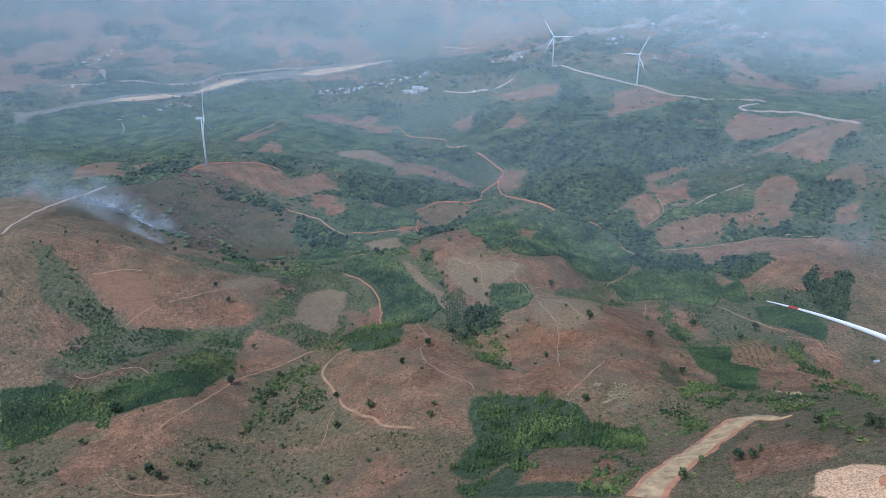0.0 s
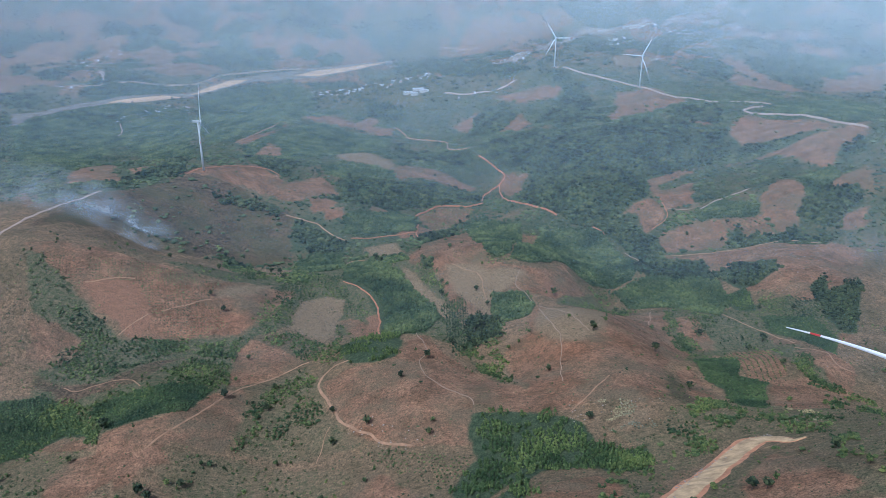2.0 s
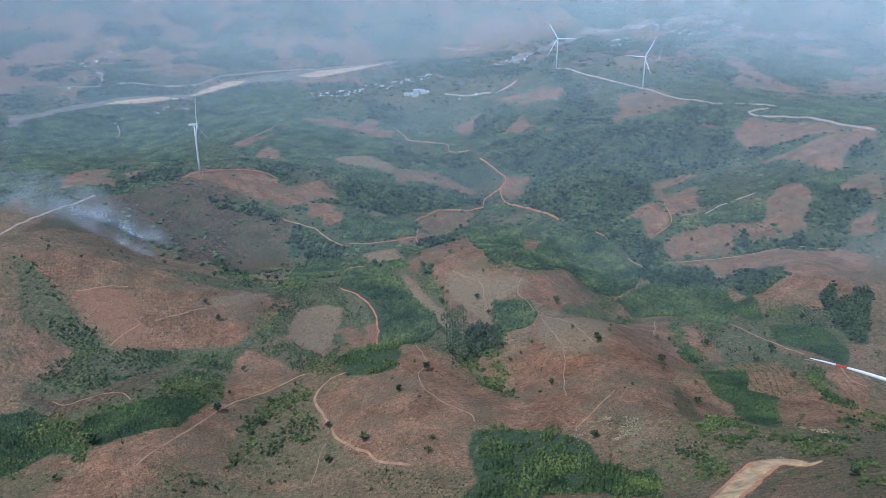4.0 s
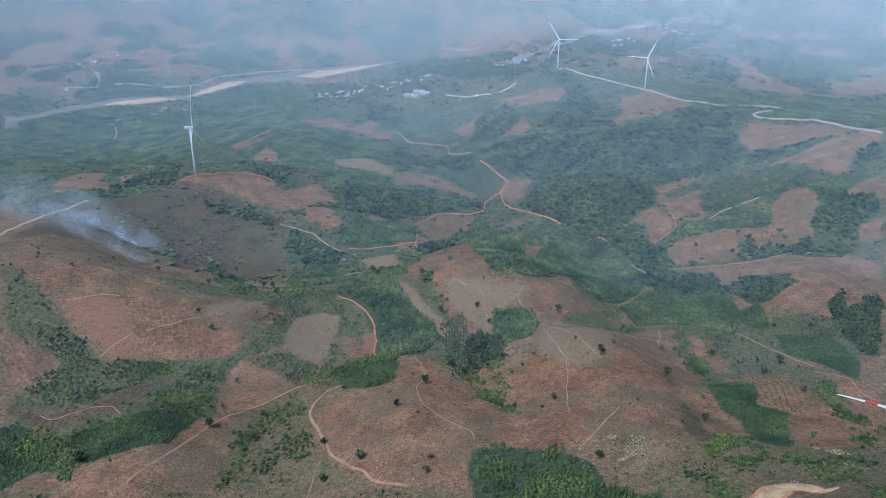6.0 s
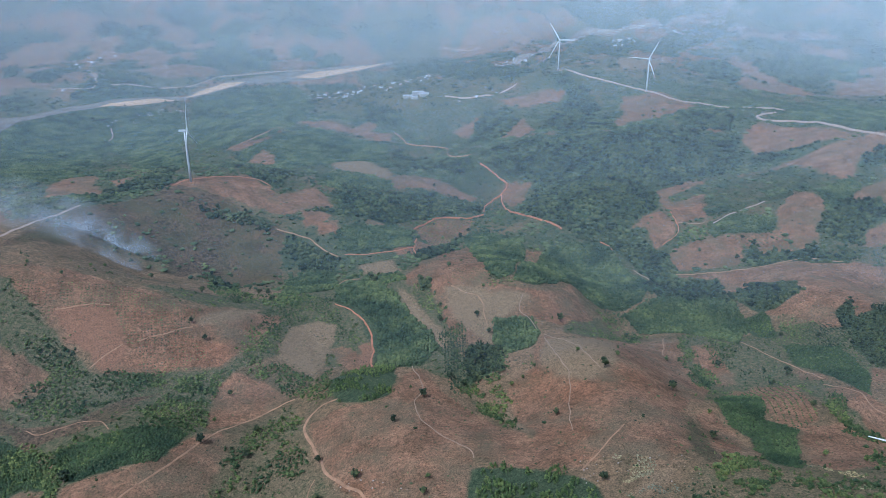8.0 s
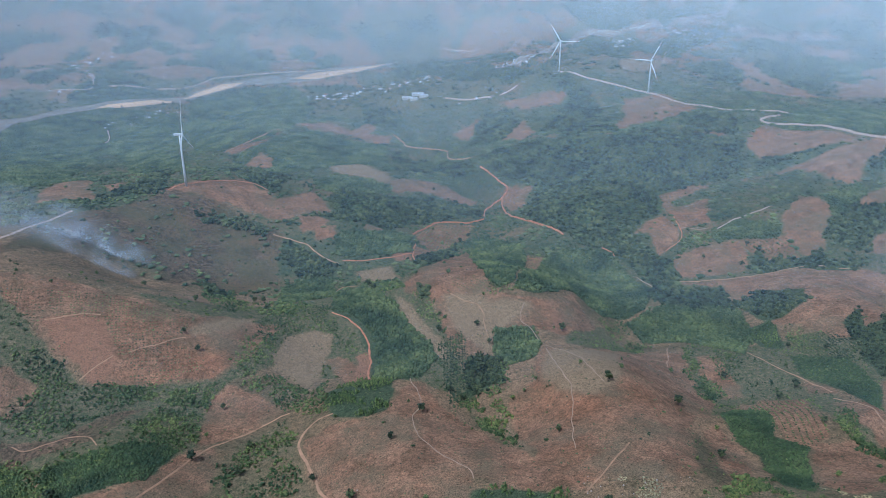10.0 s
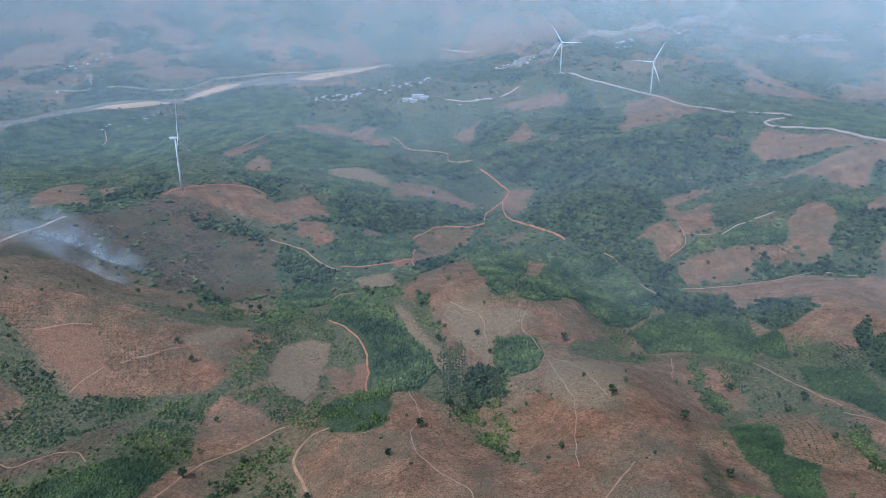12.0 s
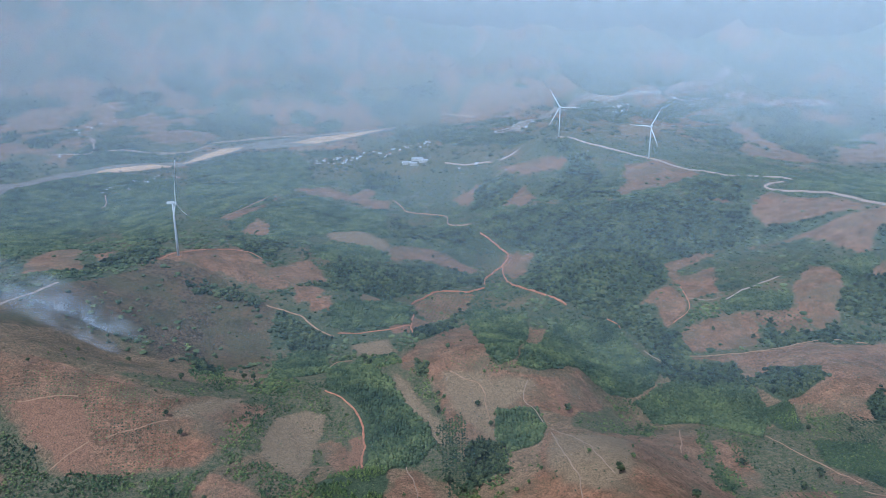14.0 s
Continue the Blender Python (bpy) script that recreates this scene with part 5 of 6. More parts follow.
def wood(kind, outline):
    gap, radius, height, hole, rows, name, label = WOOD[kind]
    p = np.array(outline, float)
    depth = p[:, 1].mean()
    k = 1 + max(0.0, (depth - 1000) / 1300)
    gap, radius = gap * k, radius * (1 + (k - 1) * 0.9)
    gx, gy = np.meshgrid(np.arange(p[:, 0].min() - gap, p[:, 0].max() + gap, gap), np.arange(p[:, 1].min() - gap, p[:, 1].max() + gap, gap))
    x, y = gx.ravel(), gy.ravel()
    jit = gap * (0.5 - 0.28 * rows)
    x, y = x + rng.uniform(-jit, jit, len(x)), y + rng.uniform(-jit, jit, len(y))
    loose = 0.35 if rows > 0.4 else 1.0
    keep = inside(outline, x + loose * (7 * k * lattice_noise(x, y, 22 * k, 51) + 3 * lattice_noise(x, y, 7, 55)), y + loose * 9 * k * lattice_noise(x, y, 22 * k, 52))
    keep &= lattice_noise(x, y, 26 * k, 53) + 0.7 * lattice_noise(x, y, 9 * k, 54) > hole
    keep &= ~on_way(x, y)
    if depth > 2300:
        keep &= from_river(x, y) > 170
    if depth < 700:
        keep &= ~on_broad_road(x, y)
    x, y = x[keep], y[keep]
    if len(x) < 3:
        return
    z = lie_height(x, y) - 0.3
    size = rng.uniform(0.5, 1.4, len(x)) if kind == "scrub" else rng.uniform(0.8, 1.2, len(x))
    many = 1 if kind in ("young", "thin", "plant", "straw") else 4 if depth < 600 else 3 if depth < 850 else 2 if depth < 1050 else 1
    v, f = crowns(np.column_stack([x, y, z]), radius * size, height * size * (1 + (k - 1) * 0.3), 0.45, many, kind in ("young", "thin", "straw"))
    tagged(mesh_object(name, v, f, M_LEAF[kind]), label, "grass" if kind == "straw" else "trees", kind="stuff")


for kind, outline in PLOTS:
    wood(kind, outline)


def scatter(name, label, kind, x0, x1, y0, y1, gap, radius, height, fan, lush=0.0, bare=0.012):
    """Bushes and tree clumps strewn over the open slopes, thick on green ground and thin on bare fields."""
    gx, gy = np.meshgrid(np.arange(x0, x1, gap), np.arange(y0, y1, gap))
    x, y = gx.ravel() + rng.uniform(-0.5, 0.5, gx.size) * gap, gy.ravel() + rng.uniform(-0.5, 0.5, gx.size) * gap
    near = np.abs(x) < fan * y + 120
    x, y = x[near], y[near]
    chance = 0.02 + lush + 0.16 * lattice_noise(x, y, 11 * gap, 61) + 0.22 * lattice_noise(x, y, 4 * gap, 62)
    for c, outline in COVERS:
        m = inside(outline, x, y)
        if c == "grass":
            chance[m] += 0.40
        elif c == "brush":
            chance[m] += 0.16
        elif c in ("soil", "dry", "burnt", "clay"):
            chance[m] = bare + (0.12 if c == "burnt" else 0)
        else:
            chance[m] = -1
    if y1 > 3000:
        chance += 0.45 * gully(x, y)
    for outline in KEEP_CLEAR:
        chance[inside(outline, x, y)] = -1
    if y0 < 600:
        close = np.nonzero((y < 520) & (np.abs(x - 190) < 130))[0]
        chance[close[on_broad_road(x[close], y[close])]] = -1
    keep = (rng.uniform(0, 1, len(x)) < chance) & ~on_way(x, y)
    x, y = x[keep], y[keep]
    size = rng.uniform(0.45, 1.35, len(x)) ** 1.5
    v, f = crowns(np.column_stack([x, y, lie_height(x, y) - 0.2]), radius * size, height * size, 0.45, 3 if name == "bushes" else 1, name in ("low_shrubs", "far_trees"))
    tagged(mesh_object(name, v, f, M_LEAF[kind]), label, "bushes", kind="stuff")


KEEP_CLEAR = [RIVER_BED, [(190, 270), (250, 270), (250, 330), (190, 330)]]
scatter("bushes", "scattered green bushes on dry slopes", "scrub", -560, 560, 300, 1000, 5.0, 1.5, 2.4, 0.62)
scatter("low_shrubs", "low olive shrubs and tufts on dry slopes", "thin", -800, 800, 300, 1250, 3.4, 0.7, 0.9, 0.64, 0.12, 0.11)
scatter("hill_bushes", "bushes and small trees on the middle hills", "plant", -1500, 1500, 1120, 2500, 7.8, 3.5, 3.4, 0.64, 0.60, 0.015)
scatter("far_trees", "tree clumps over the distant valley", "natural", -3000, 3000, 2500, 4700, 17.0, 7.0, 7.0, 0.66, 0.34)


def plant_rows(outline, along, apart, turn, radius, height):
    """Young crop bushes set in straight rows."""
    p = np.array(outline, float)
    c, span = p.mean(0), np.ptp(p, axis=0).max()
    u, v = np.meshgrid(np.arange(-span, span, along), np.arange(-span, span, apart))
    u, v = u.ravel() + rng.normal(0, 0.25, u.size), v.ravel() + rng.normal(0, 0.25, u.size) + 2.5 * lattice_noise(u.ravel(), v.ravel(), 60, 71)
    a = math.radians(turn)
    x, y = c[0] + u * math.cos(a) - v * math.sin(a), c[1] + u * math.sin(a) + v * math.cos(a)
    keep = inside(outline, x, y) & (rng.uniform(0, 1, len(x)) < 0.85)
    x, y = x[keep], y[keep]
    vv, ff = crowns(np.column_stack([x, y, lie_height(x, y) - 0.1]), radius, height, 0.4)
    tagged(mesh_object("crop_rows", vv, ff, M_LEAF["scrub"]), "small dark crop bushes in straight rows", "crop", kind="stuff")


plant_rows([(-481, 924), (-428, 943), (-316, 937), (-310, 917), (-334, 868), (-374, 859), (-402, 896), (-462, 892)], 3.8, 4.4, 18, 0.95, 1.2)
plant_rows([(-540, 918), (-493, 919), (-469, 891), (-467, 869), (-501, 889)], 4.0, 4.6, 18, 0.95, 1.2)
plant_rows([(-371, 860), (-314, 895), (-278, 863), (-312, 838), (-347, 825)], 4.0, 4.8, 18, 0.85, 1.1)
plant_rows([(-51, 1442), (-18, 1514), (66, 1545), (51, 1453), (16, 1380), (-21, 1342)], 8, 8, 35, 1.6, 1.8)
plant_rows([(521, 1299), (585, 1273), (577, 1214), (539, 1220), (520, 1265)], 7, 7, 20, 1.6, 1.8)
plant_rows([(321, 780), (364, 821), (396, 795), (375, 720), (363, 684), (333, 667), (324, 683)], 5, 6, 75, 1.0, 1.3)
plant_rows([(-55, 570), (23, 523), (22, 496), (-2, 478), (-31, 518), (-64, 547)], 5.0, 5.0, 60, 0.9, 1.3)
plant_rows([(14, 1114), (64, 1072), (118, 1022), (70, 1025), (14, 1060)], 5.5, 6, 30, 0.9, 1.1)
plant_rows([(145, 1313), (196, 1313), (145, 1086), (107, 1039)], 6, 6, 50, 1.1, 1.3)


def smoke_material(name, thick):
    m, n, l, b = nodes_of(name)
    n.remove(b)
    clear, front, back = n.new("ShaderNodeBsdfTransparent"), n.new("ShaderNodeBsdfDiffuse"), n.new("ShaderNodeBsdfTranslucent")
    front.inputs[0].default_value = back.inputs[0].default_value = (0.80, 0.86, 0.91, 1)
    both, veil = n.new("ShaderNodeMixShader"), n.new("ShaderNodeMixShader")
    l.new(front.outputs[0], both.inputs[1])
    l.new(back.outputs[0], both.inputs[2])
    uv = n.new("ShaderNodeUVMap")
    split = n.new("ShaderNodeSeparateXYZ")
    l.new(uv.outputs[0], split.inputs[0])
    puff = noise_node(n, l, 0.034, 6, n.new("ShaderNodeNewGeometry").outputs["Position"], 0.6)
    r = n.new("ShaderNodeMapRange")
    r.interpolation_type = "SMOOTHSTEP"
    r.inputs["From Min"].default_value, r.inputs["From Max"].default_value = 0.26, 0.80
    l.new(puff.outputs[0], r.inputs["Value"])
    mul = n.new("ShaderNodeMath")
    mul.operation = "MULTIPLY"
    l.new(split.outputs["X"], mul.inputs[0])
    l.new(r.outputs[0], mul.inputs[1])
    mul2 = n.new("ShaderNodeMath")
    mul2.operation = "MULTIPLY"
    mul2.inputs[1].default_value = thick
    l.new(mul.outputs[0], mul2.inputs[0])
    l.new(mul2.outputs[0], veil.inputs[0])
    l.new(clear.outputs[0], veil.inputs[1])
    l.new(both.outputs[0], veil.inputs[2])
    l.new(veil.outputs[0], n["Material Output"].inputs["Surface"])
    return m


def smoke(name, start, end, low, high, thick, label, fold=4.0):
    """A drifting, folded sheet of smoke from its source to where it thins out; two leaves deep."""
    ob = new(name)
    tagged(ob, label, "smoke")
    ob.location = start
    s, e = np.array(start, float), np.array(end, float)
    mat = smoke_material("thin_smoke", thick)
    for leaf in range(2):
        u, v = np.meshgrid(np.linspace(0, 1, 70), np.linspace(0, 1, 24), indexing="ij")
        x = s[0] + (e[0] - s[0]) * u
        y = s[1] + (e[1] - s[1]) * u + leaf * 16 * u + fold * lattice_noise(u * 90, v * 50, 14, 81 + leaf) + v * 10
        tall = low + (high - low) * u**0.7
        ground = np.maximum(lie_height(x, y) + 1, s[2] + (e[2] - s[2]) * u - tall * 0.2)
        z = ground + v * tall * (1 + 0.35 * lattice_noise(u * 100, v * 0, 11, 83 + leaf))
        i = np.arange(u.size).reshape(u.shape)
        quads = np.stack([i[:-1, :-1], i[1:, :-1], i[1:, 1:], i[:-1, 1:]], -1).reshape(-1, 4)
        w = mesh_object("wisp", np.stack([x - s[0], y - s[1], z - s[2]], -1).reshape(-1, 3), quads, mat, ob, True)
        layer = w.data.uv_layers.new(name="UVMap")
        idx = np.empty(len(w.data.loops), np.int32)
        w.data.loops.foreach_get("vertex_index", idx)
        fade = (np.clip(v / 0.12, 0, 1) * (1 - v) ** 0.55 * np.clip(u / 0.12, 0, 1) * (1 - u) ** 0.5 * (0.7 + 0.35 * u)).ravel()
        layer.data.foreach_set("uv", np.column_stack([fade[idx], np.zeros(len(idx))]).astype(np.float32).ravel())


smoke("smoke", (-440, 1150, 82), (-720, 1075, 130), 26, 70, 0.66, "pale bluish smoke drifting from a small field fire")
smoke("smoke", (-446, 1092, 84), (-640, 1070, 128), 16, 44, 0.5, "thin bluish smoke curling up from burnt stubble")
smoke("smoke", (700, 1080, 90), (560, 1000, 120), 60, 110, 0.22, "faint blue smoke hanging over the hillside")


def rocks(line, side, count, lo, hi, name, label):
    """Loose pale stones along one edge of a way."""
    c = rounded(line, 2.0)
    d = np.gradient(c, axis=0)
    nrm = np.stack([-d[:, 1], d[:, 0]], 1) / np.hypot(d[:, 0], d[:, 1])[:, None]
    k = rng.randint(0, len(c), count)
    p = c[k] + nrm[k] * (side * rng.uniform(lo, hi, count))[:, None]
    size = rng.uniform(0.3, 1.0, count) ** 3 * 0.75 + 0.10
    v, f = crowns(np.column_stack([p, lie_height(p[:, 0], p[:, 1]) - 0.1]), size, size * 1.5, 0.3)
    tagged(mesh_object(name, v, f, M_STONE), label, "stones", kind="stuff")


M_STONE = plain("pale_broken_stone", (0.33, 0.27, 0.22), 0.9, 0, 0.25, 0.6)
rocks([(124, 345), (145, 373), (168, 404), (206, 447), (235, 473), (251, 475)], 1, 420, 6.5, 13, "rubble", "pale broken rubble along the road edge")
rocks([(-82, 612), (-51, 580), (-13, 556)], 1, 60, -14, 14, "stones", "few pale stones on the dry slope")
rocks([(112, 571), (161, 557), (202, 563)], 1, 60, -20, 20, "stones", "few pale stones on the dry slope")

# ---- wind turbines ----
def lathe(profile, sides=20):
    bm = bmesh.new()
    rings = [[bm.verts.new((r * math.cos(2 * math.pi * k / sides), r * math.sin(2 * math.pi * k / sides), z)) for k in range(sides)] for r, z in profile]
    for a, b in zip(rings, rings[1:]):
        for k in range(sides):
            bm.faces.new((a[k], a[(k + 1) % sides], b[(k + 1) % sides], b[k])).smooth = True
    bm.faces.new(rings[0][::-1])
    bm.faces.new(rings[-1])
    return bm


def blade_mesh(length, z0=0.0, z1=1.0, fat=1.0, bow=5.5, sweep=0.0):
    """A stretch of a tapered, bent blade that grows along +z from the hub, its broad side across x."""
    bm = bmesh.new()
    rings = []
    for i in range(25):
        s = z0 + (z1 - z0) * i / 24
        chord = (1.6 + 1.3 * min(1, s / 0.2)) * (1 - max(0, s - 0.2) / 0.8 * 0.84) if s < 0.985 else 0.3
        thick = 2.2 * (1 - s) ** 1.5 * 0.75 + 0.16
        bend = bow * s * s
        ring = []
        for k in range(12):
            a = 2 * math.pi * k / 12
            ring.append(bm.verts.new((fat * chord * (0.5 * math.cos(a) + 0.15) + sweep * s * s, fat * thick * 0.5 * math.sin(a) - bend, length * s)))
        rings.append(ring)
    for a, b in zip(rings, rings[1:]):
        for k in range(12):
            bm.faces.new((a[k], a[(k + 1) % 12], b[(k + 1) % 12], b[k])).smooth = True
    bm.faces.new(rings[0][::-1])
    bm.faces.new(rings[-1])
    return bm


def wind_turbine(x, y, tower, length, facing, first, label, bow=5.5, sweep=0.0):
    """facing: degrees that the rotor's front turns from -y; first: degrees of the first blade from upright."""
    z = ground_z(x, y)
    ob = new("wind_turbine")
    ob.matrix_world = pose(x, y, z - 0.5, 0, 0, facing)
    tagged(ob, label, "wind turbine", "wind turbines on the ridges")
    part("foundation", lathe([(5, -2), (5, 0.4), (3.4, 0.9), (2.4, 1.0)], 24), M_VERGE, ob, "round dusty concrete footing")
    part("tower", lathe([(2.1, 1.0), (1.95, tower * 0.35), (1.6, tower * 0.7), (1.25, tower - 2.2)], 24), M_WHITE, ob)
    bm = bmesh.new()
    bmesh.ops.create_cube(bm, size=1)
    for v in bm.verts:
        v.co = (v.co.x * 4.0, v.co.y * 13.0 + 3.2, v.co.z * 4.0 + tower)
    bmesh.ops.bevel(bm, geom=list(bm.edges), offset=0.7, segments=3, affect="EDGES")
    part("nacelle", bm, M_WHITE, ob)
    hub = part("hub", lathe([(0.1, -2.6), (1.2, -2.0), (1.9, -0.8), (2.0, 0.8), (1.7, 1.6)], 20), M_WHITE, ob, "rounded white hub nose")
    hub.matrix_basis = pose(0, -5.2, tower, 90, 0, 0)
    for k in range(3):
        b = part("blade", blade_mesh(length, bow=bow, sweep=sweep), M_BLADE, ob)
        m = pose(0, -5.2, tower) @ pose(0, 0, 0, 0, first + 120 * k, 0)
        b.matrix_basis = m
        band = part("band", blade_mesh(length, 0.805, 0.865, 1.06, bow, sweep), M_RED, b, "red warning band")
    return ob


TURBINE = "tall white wind turbine standing on a bare red pad"
wind_turbine(-471, 1401, 98, 74, 100, 2, TURBINE)
wind_turbine(378, 2553, 98, 66, -20, -32, TURBINE)
wind_turbine(615, 2325, 98, 66, -44, 30, TURBINE)
wind_turbine(228.9, 299.5, 75.6, 74.8, -24.6, -71.8, "white wind turbine with a red band on each blade", 9.3, -5.0)

# ---- haze in the air, imitated by curved upright sheets ----
def haze_sheet(distance, thick, colour):
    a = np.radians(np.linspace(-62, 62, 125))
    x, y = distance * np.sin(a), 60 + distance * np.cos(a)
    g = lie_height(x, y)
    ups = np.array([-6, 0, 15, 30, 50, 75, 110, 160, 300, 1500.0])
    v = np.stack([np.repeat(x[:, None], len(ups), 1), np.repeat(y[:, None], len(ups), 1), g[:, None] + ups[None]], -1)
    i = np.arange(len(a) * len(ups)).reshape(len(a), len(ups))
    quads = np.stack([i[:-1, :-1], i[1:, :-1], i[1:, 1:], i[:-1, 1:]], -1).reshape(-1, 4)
    ob = mesh_object("haze", v.reshape(-1, 3), quads, veil_material("haze_stand_in", thick, colour), smooth=True)
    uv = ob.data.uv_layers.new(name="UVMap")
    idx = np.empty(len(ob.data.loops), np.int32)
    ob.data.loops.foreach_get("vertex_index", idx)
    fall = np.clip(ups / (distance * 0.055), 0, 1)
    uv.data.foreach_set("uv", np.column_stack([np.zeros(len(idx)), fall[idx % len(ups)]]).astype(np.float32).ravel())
    tagged(ob, "see-through bluish sheet standing in for haze over the hills", "haze", "layers of haze", "stuff")


# Farther sheets are denser and paler, so aerial haze builds up by their colour.
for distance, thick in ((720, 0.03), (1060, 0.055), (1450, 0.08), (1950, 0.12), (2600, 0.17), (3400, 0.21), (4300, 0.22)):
    haze_sheet(distance, thick, (0.63 + 0.065 * distance / 1000, 0.89 + 0.015 * distance / 1000, 1.0))

# ---- village ----
HOUSES = []


def house(x, y, w, d, h, turn, roof):
    z = ground_z(x, y)
    ob = new("house")
    ob.matrix_world = pose(x, y, z, 0, 0, turn)
    tagged(ob, ("small whitewashed house with a corrugated iron roof", "small house with a red clay tile roof", "low house under a rusty sheet roof")[roof], "house", "houses of the valley village")
    bm = bmesh.new()
    b = [bm.verts.new(p) for p in ((-w, -d, -1.5), (w, -d, -1.5), (w, d, -1.5), (-w, d, -1.5), (-w, -d, h), (w, -d, h), (w, d, h), (-w, d, h), (-w, 0, h + d * 0.55), (w, 0, h + d * 0.55))]
    for f in ((0, 1, 5, 4), (1, 2, 6, 9, 5), (2, 3, 7, 6), (3, 0, 4, 8, 7)):
        bm.faces.new([b[k] for k in f])
    part("wall", bm, M_WALL, ob)
    bm = bmesh.new()
    o, e = 0.6, 0.25
    pts = []
    for sx in (-w - o, w + o):
        for yy, zz in ((-d - o, h - 0.3), (0, h + d * 0.55 + 0.15), (d + o, h - 0.3)):
            pts += [bm.verts.new((sx, yy, zz)), bm.verts.new((sx, yy, zz + e))]
    for f in ((1, 3, 9, 7), (3, 5, 11, 9), (0, 6, 8, 2), (2, 8, 10, 4), (0, 1, 7, 6), (4, 10, 11, 5), (0, 2, 3, 1), (2, 4, 5, 3), (6, 7, 9, 8), (8, 9, 11, 10)):
        bm.faces.new([pts[k] for k in f])
    part("roof", bm, M_ROOF[roof], ob)
    bm = bmesh.new()
    for v in ((-0.6, 0), (0.6, 0), (0.6, 2.1), (-0.6, 2.1)):
        bm.verts.new((v[0], -d - 0.06, v[1]))
    bm.faces.new(bm.verts)
    part("door", bm, M_BARK, ob, "dark wooden door")
    return ob


def hamlet(cx, cy, rx, ry, n):
    far = 0.85 + max(0, (cy - 2400) / 4000)
    for _ in range(int(n * 0.9)):
        a, r = rng.uniform(0, 2 * np.pi), rng.uniform(0.1, 1) ** 0.5
        house(cx + rx * r * math.cos(a), cy + ry * r * math.sin(a), rng.uniform(2.8, 5.2) * far, rng.uniform(2.0, 3.0) * far, rng.uniform(2.4, 3.4) * far, rng.uniform(-35, 35), int(rng.choice([0, 0, 0, 1, 2])))


hamlet(-430, 3034, 95, 110, 34)
hamlet(-508, 3024, 60, 90, 16)
hamlet(-551, 3010, 40, 70, 8)
hamlet(-210, 3019, 50, 90, 14)
hamlet(-109, 3049, 60, 90, 16)
hamlet(-321, 3095, 50, 90, 10)
hamlet(-1071, 2480, 45, 40, 7)
hamlet(-1040, 2558, 45, 40, 8)
hamlet(-970, 2626, 60, 45, 14)
hamlet(-718, 2544, 50, 45, 12)
hamlet(211, 2936, 30, 70, 10)
hamlet(298, 2947, 45, 90, 20)
hamlet(-1643, 3447, 60, 60, 10)
hamlet(-1565, 3551, 40, 60, 5)
hamlet(-1496, 2935, 40, 40, 4)
hamlet(80, 2516, 40, 40, 4)
hamlet(896, 4006, 70, 40, 12)
hamlet(1198, 4148, 90, 40, 16)
hamlet(1681, 3990, 70, 25, 10)
hamlet(1858, 3992, 70, 25, 12)
hamlet(1491, 4298, 70, 30, 8)
hamlet(2135, 4467, 60, 30, 6)
hamlet(1570, 4150, 50, 90, 10)
hamlet(1940, 4030, 110, 20, 14)
hamlet(2450, 4540, 110, 60, 12)
hamlet(945, 4010, 60, 40, 10)
hamlet(1320, 4185, 110, 35, 12)
SCHOOL = (-100.0, 2630.0)
for dx, dy, w, d in ((-28, 0, 16, 6), (8, 22, 20, 6), (30, -6, 15, 6), (-4, -20, 12, 5)):
    house(SCHOOL[0] + dx, SCHOOL[1] + dy, w, d, 7.5, 12, 0)

house(476, 692, 2.4, 1.6, 2.2, 15, 0)

# ---- single trees ----
TREES_A = [(-233, 683, 11), (-73, 608, 10), (-12, 568, 8), (-44, 681, 8), (-17, 739, 11), (-313, 906, 9), (111, 683, 8), (127, 552, 9), (170, 752, 12), (273, 865, 7), (239, 741, 12), (242, 633, 9), (405, 834, 12), (379, 814, 10), (370, 711, 8), (-429, 1075, 9), (-328, 998, 10), (-472, 1032, 7), (-472, 995, 6), (-481, 938, 7), (-243, 1033, 12), (-271, 1075, 10), (-259, 1075, 10), (47, 963, 9), (61, 921, 8), (58, 1025, 6), (-2, 955, 10), (-2, 995, 8), (-113, 1151, 14), (-105, 1133, 12), (51, 1460, 10), (-18, 1486, 8), (444, 1260, 8)]
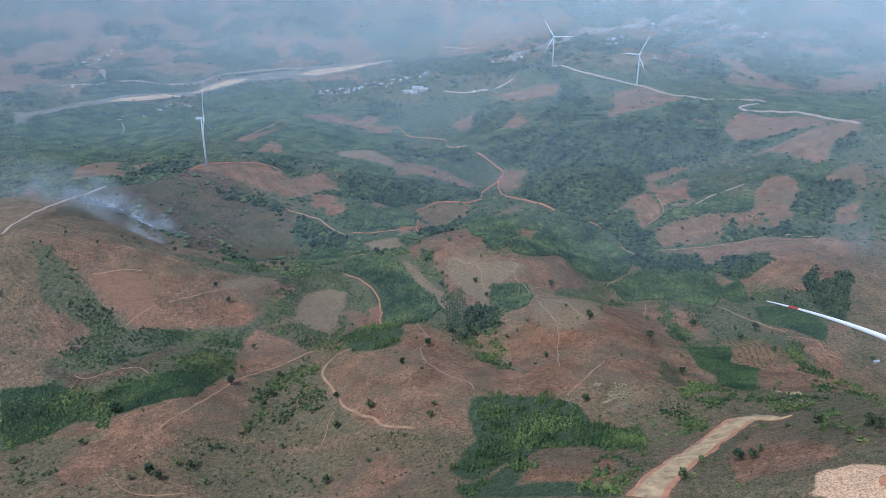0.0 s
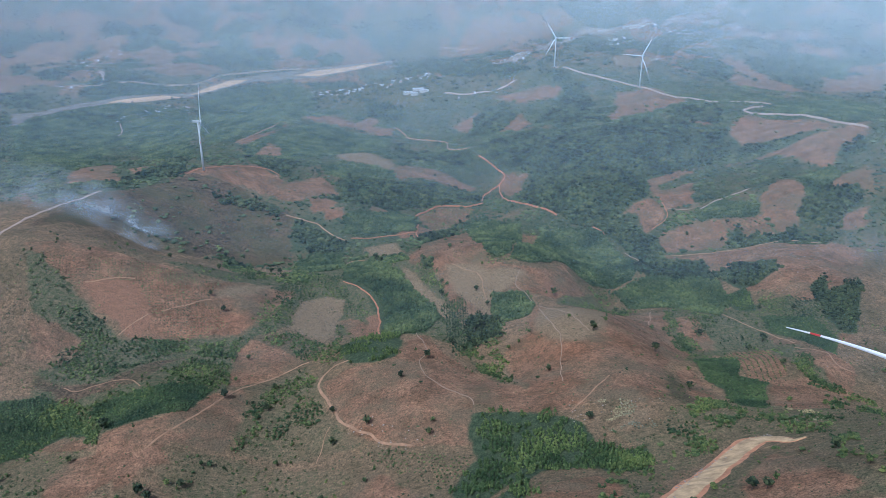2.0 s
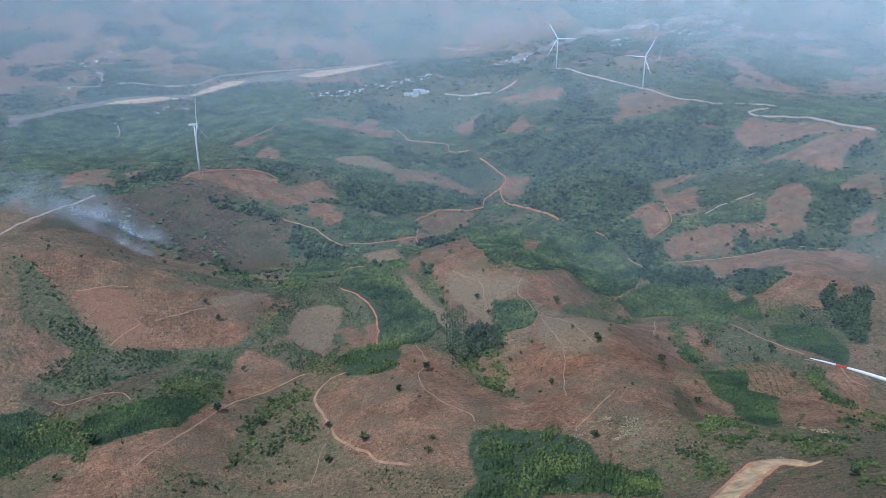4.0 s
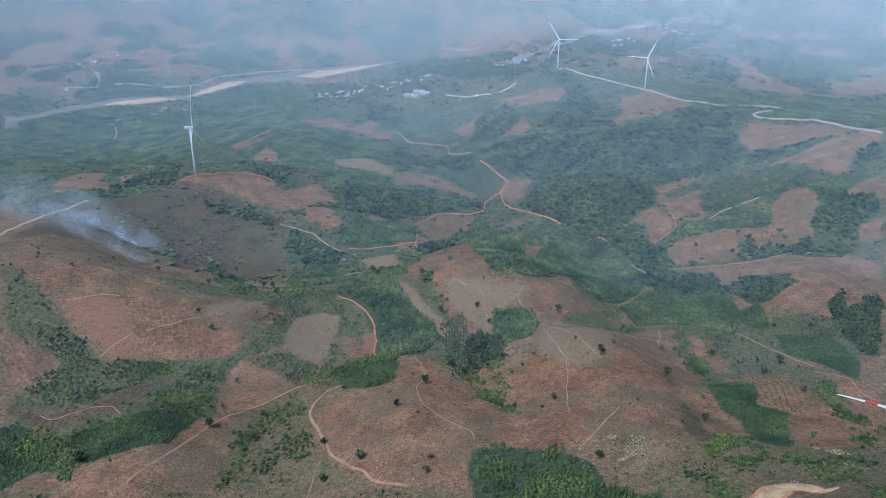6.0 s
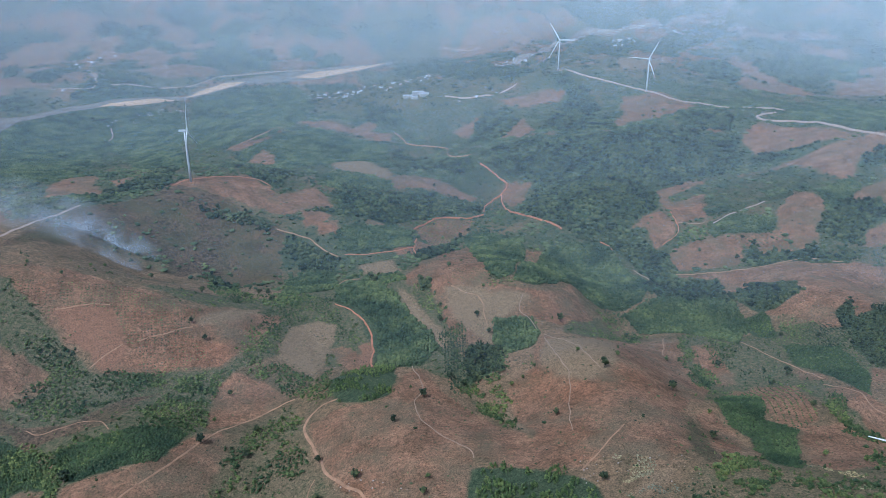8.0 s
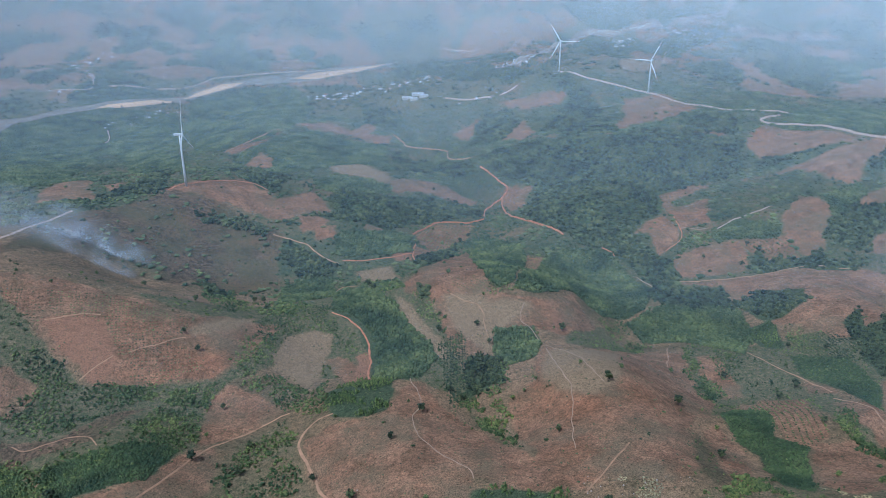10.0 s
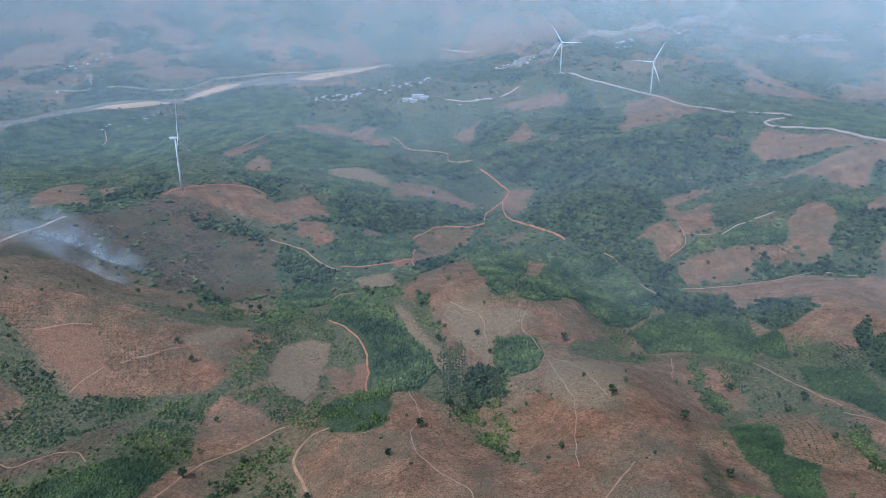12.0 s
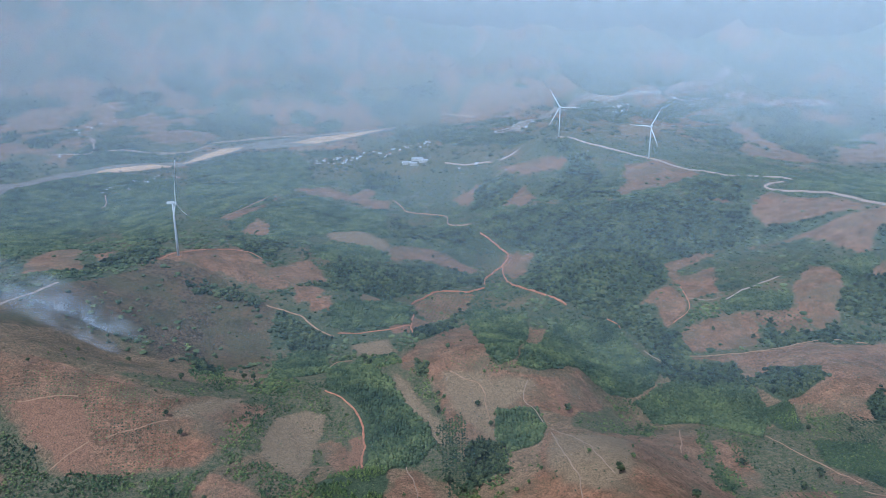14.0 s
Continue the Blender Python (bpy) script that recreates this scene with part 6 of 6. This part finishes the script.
TREES_B = [(46, 848, 17), (40, 833, 19), (158, 958, 12), (-332, 617, 12), (-186, 673, 9), (25, 783, 8), (11, 796, 9), (-280, 1030, 9), (-282, 1010, 7), (-291, 885, 9), (-237, 796, 8), (-236, 735, 6), (-189, 721, 8), (151, 799, 6), (192, 787, 7), (303, 847, 5), (448, 946, 8), (256, 991, 8), (105, 802, 5), (91, 786, 5), (78, 778, 6), (287, 993, 6), (478, 913, 8), (493, 1221, 10), (584, 1871, 12), (523, 1282, 9), (535, 1259, 11), (266, 704, 6), (260, 577, 5), (324, 601, 6), (347, 583, 6), (-9, 588, 6), (-105, 740, 5)]
TREES_C = [(473, 696, 7), (-112, 650, 8), (-49, 974, 6), (-528, 948, 6), (340, 875, 9), (91, 1693, 8), (12, 1640, 8), (-20, 1658, 9), (-259, 519, 11), (-249, 513, 10), (-230, 538, 9), (-343, 569, 8), (-367, 510, 7), (-399, 548, 7), (149, 364, 8), (191, 367, 8), (185, 372, 9), (-105, 597, 9), (-101, 503, 9), (-222, 570, 6), (-215, 571, 7), (-241, 538, 6), (259, 368, 9), (257, 357, 8), (251, 407, 8), (151, 448, 6), (-66, 521, 5), (-157, 584, 7), (-273, 511, 6), (-210, 517, 7), (170, 390, 6), (201, 378, 5), (241, 359, 6)]


def tree(x, y, h):
    z = ground_z(x, y)
    ob = new("tree")
    ob.matrix_world = pose(x, y, z - 0.2, 0, 0, rng.uniform(0, 360))
    tagged(ob, "lone dark green tree on a dry slope" if h > 7 else "small lone green tree on a dry slope", "tree", "single trees on the hills")
    lean = rng.uniform(-0.08, 0.08, 2) * h
    part("trunk", lathe([(0.035 * h, -0.3), (0.026 * h, 0.25 * h), (0.016 * h, 0.6 * h)], 8), M_BARK, ob)
    n = 34
    u = rng.normal(size=(n, 3))
    u /= np.linalg.norm(u, axis=1)[:, None]
    c = u * rng.uniform(0.35, 1.0, (n, 1)) * np.array([0.36, 0.36, 0.34]) * h
    c[:, 2] += 0.62 * h
    c[:, :2] += lean * (c[:, 2:3] / h)
    v, f = crowns(c, 0.12 * h, 0.2 * h, 0.5)
    mesh_object("crown", v, f, M_LEAF["scrub" if h < 8 else "natural"], ob)


for x, y, h in TREES_A + TREES_B + TREES_C:
    tree(x, y, h)
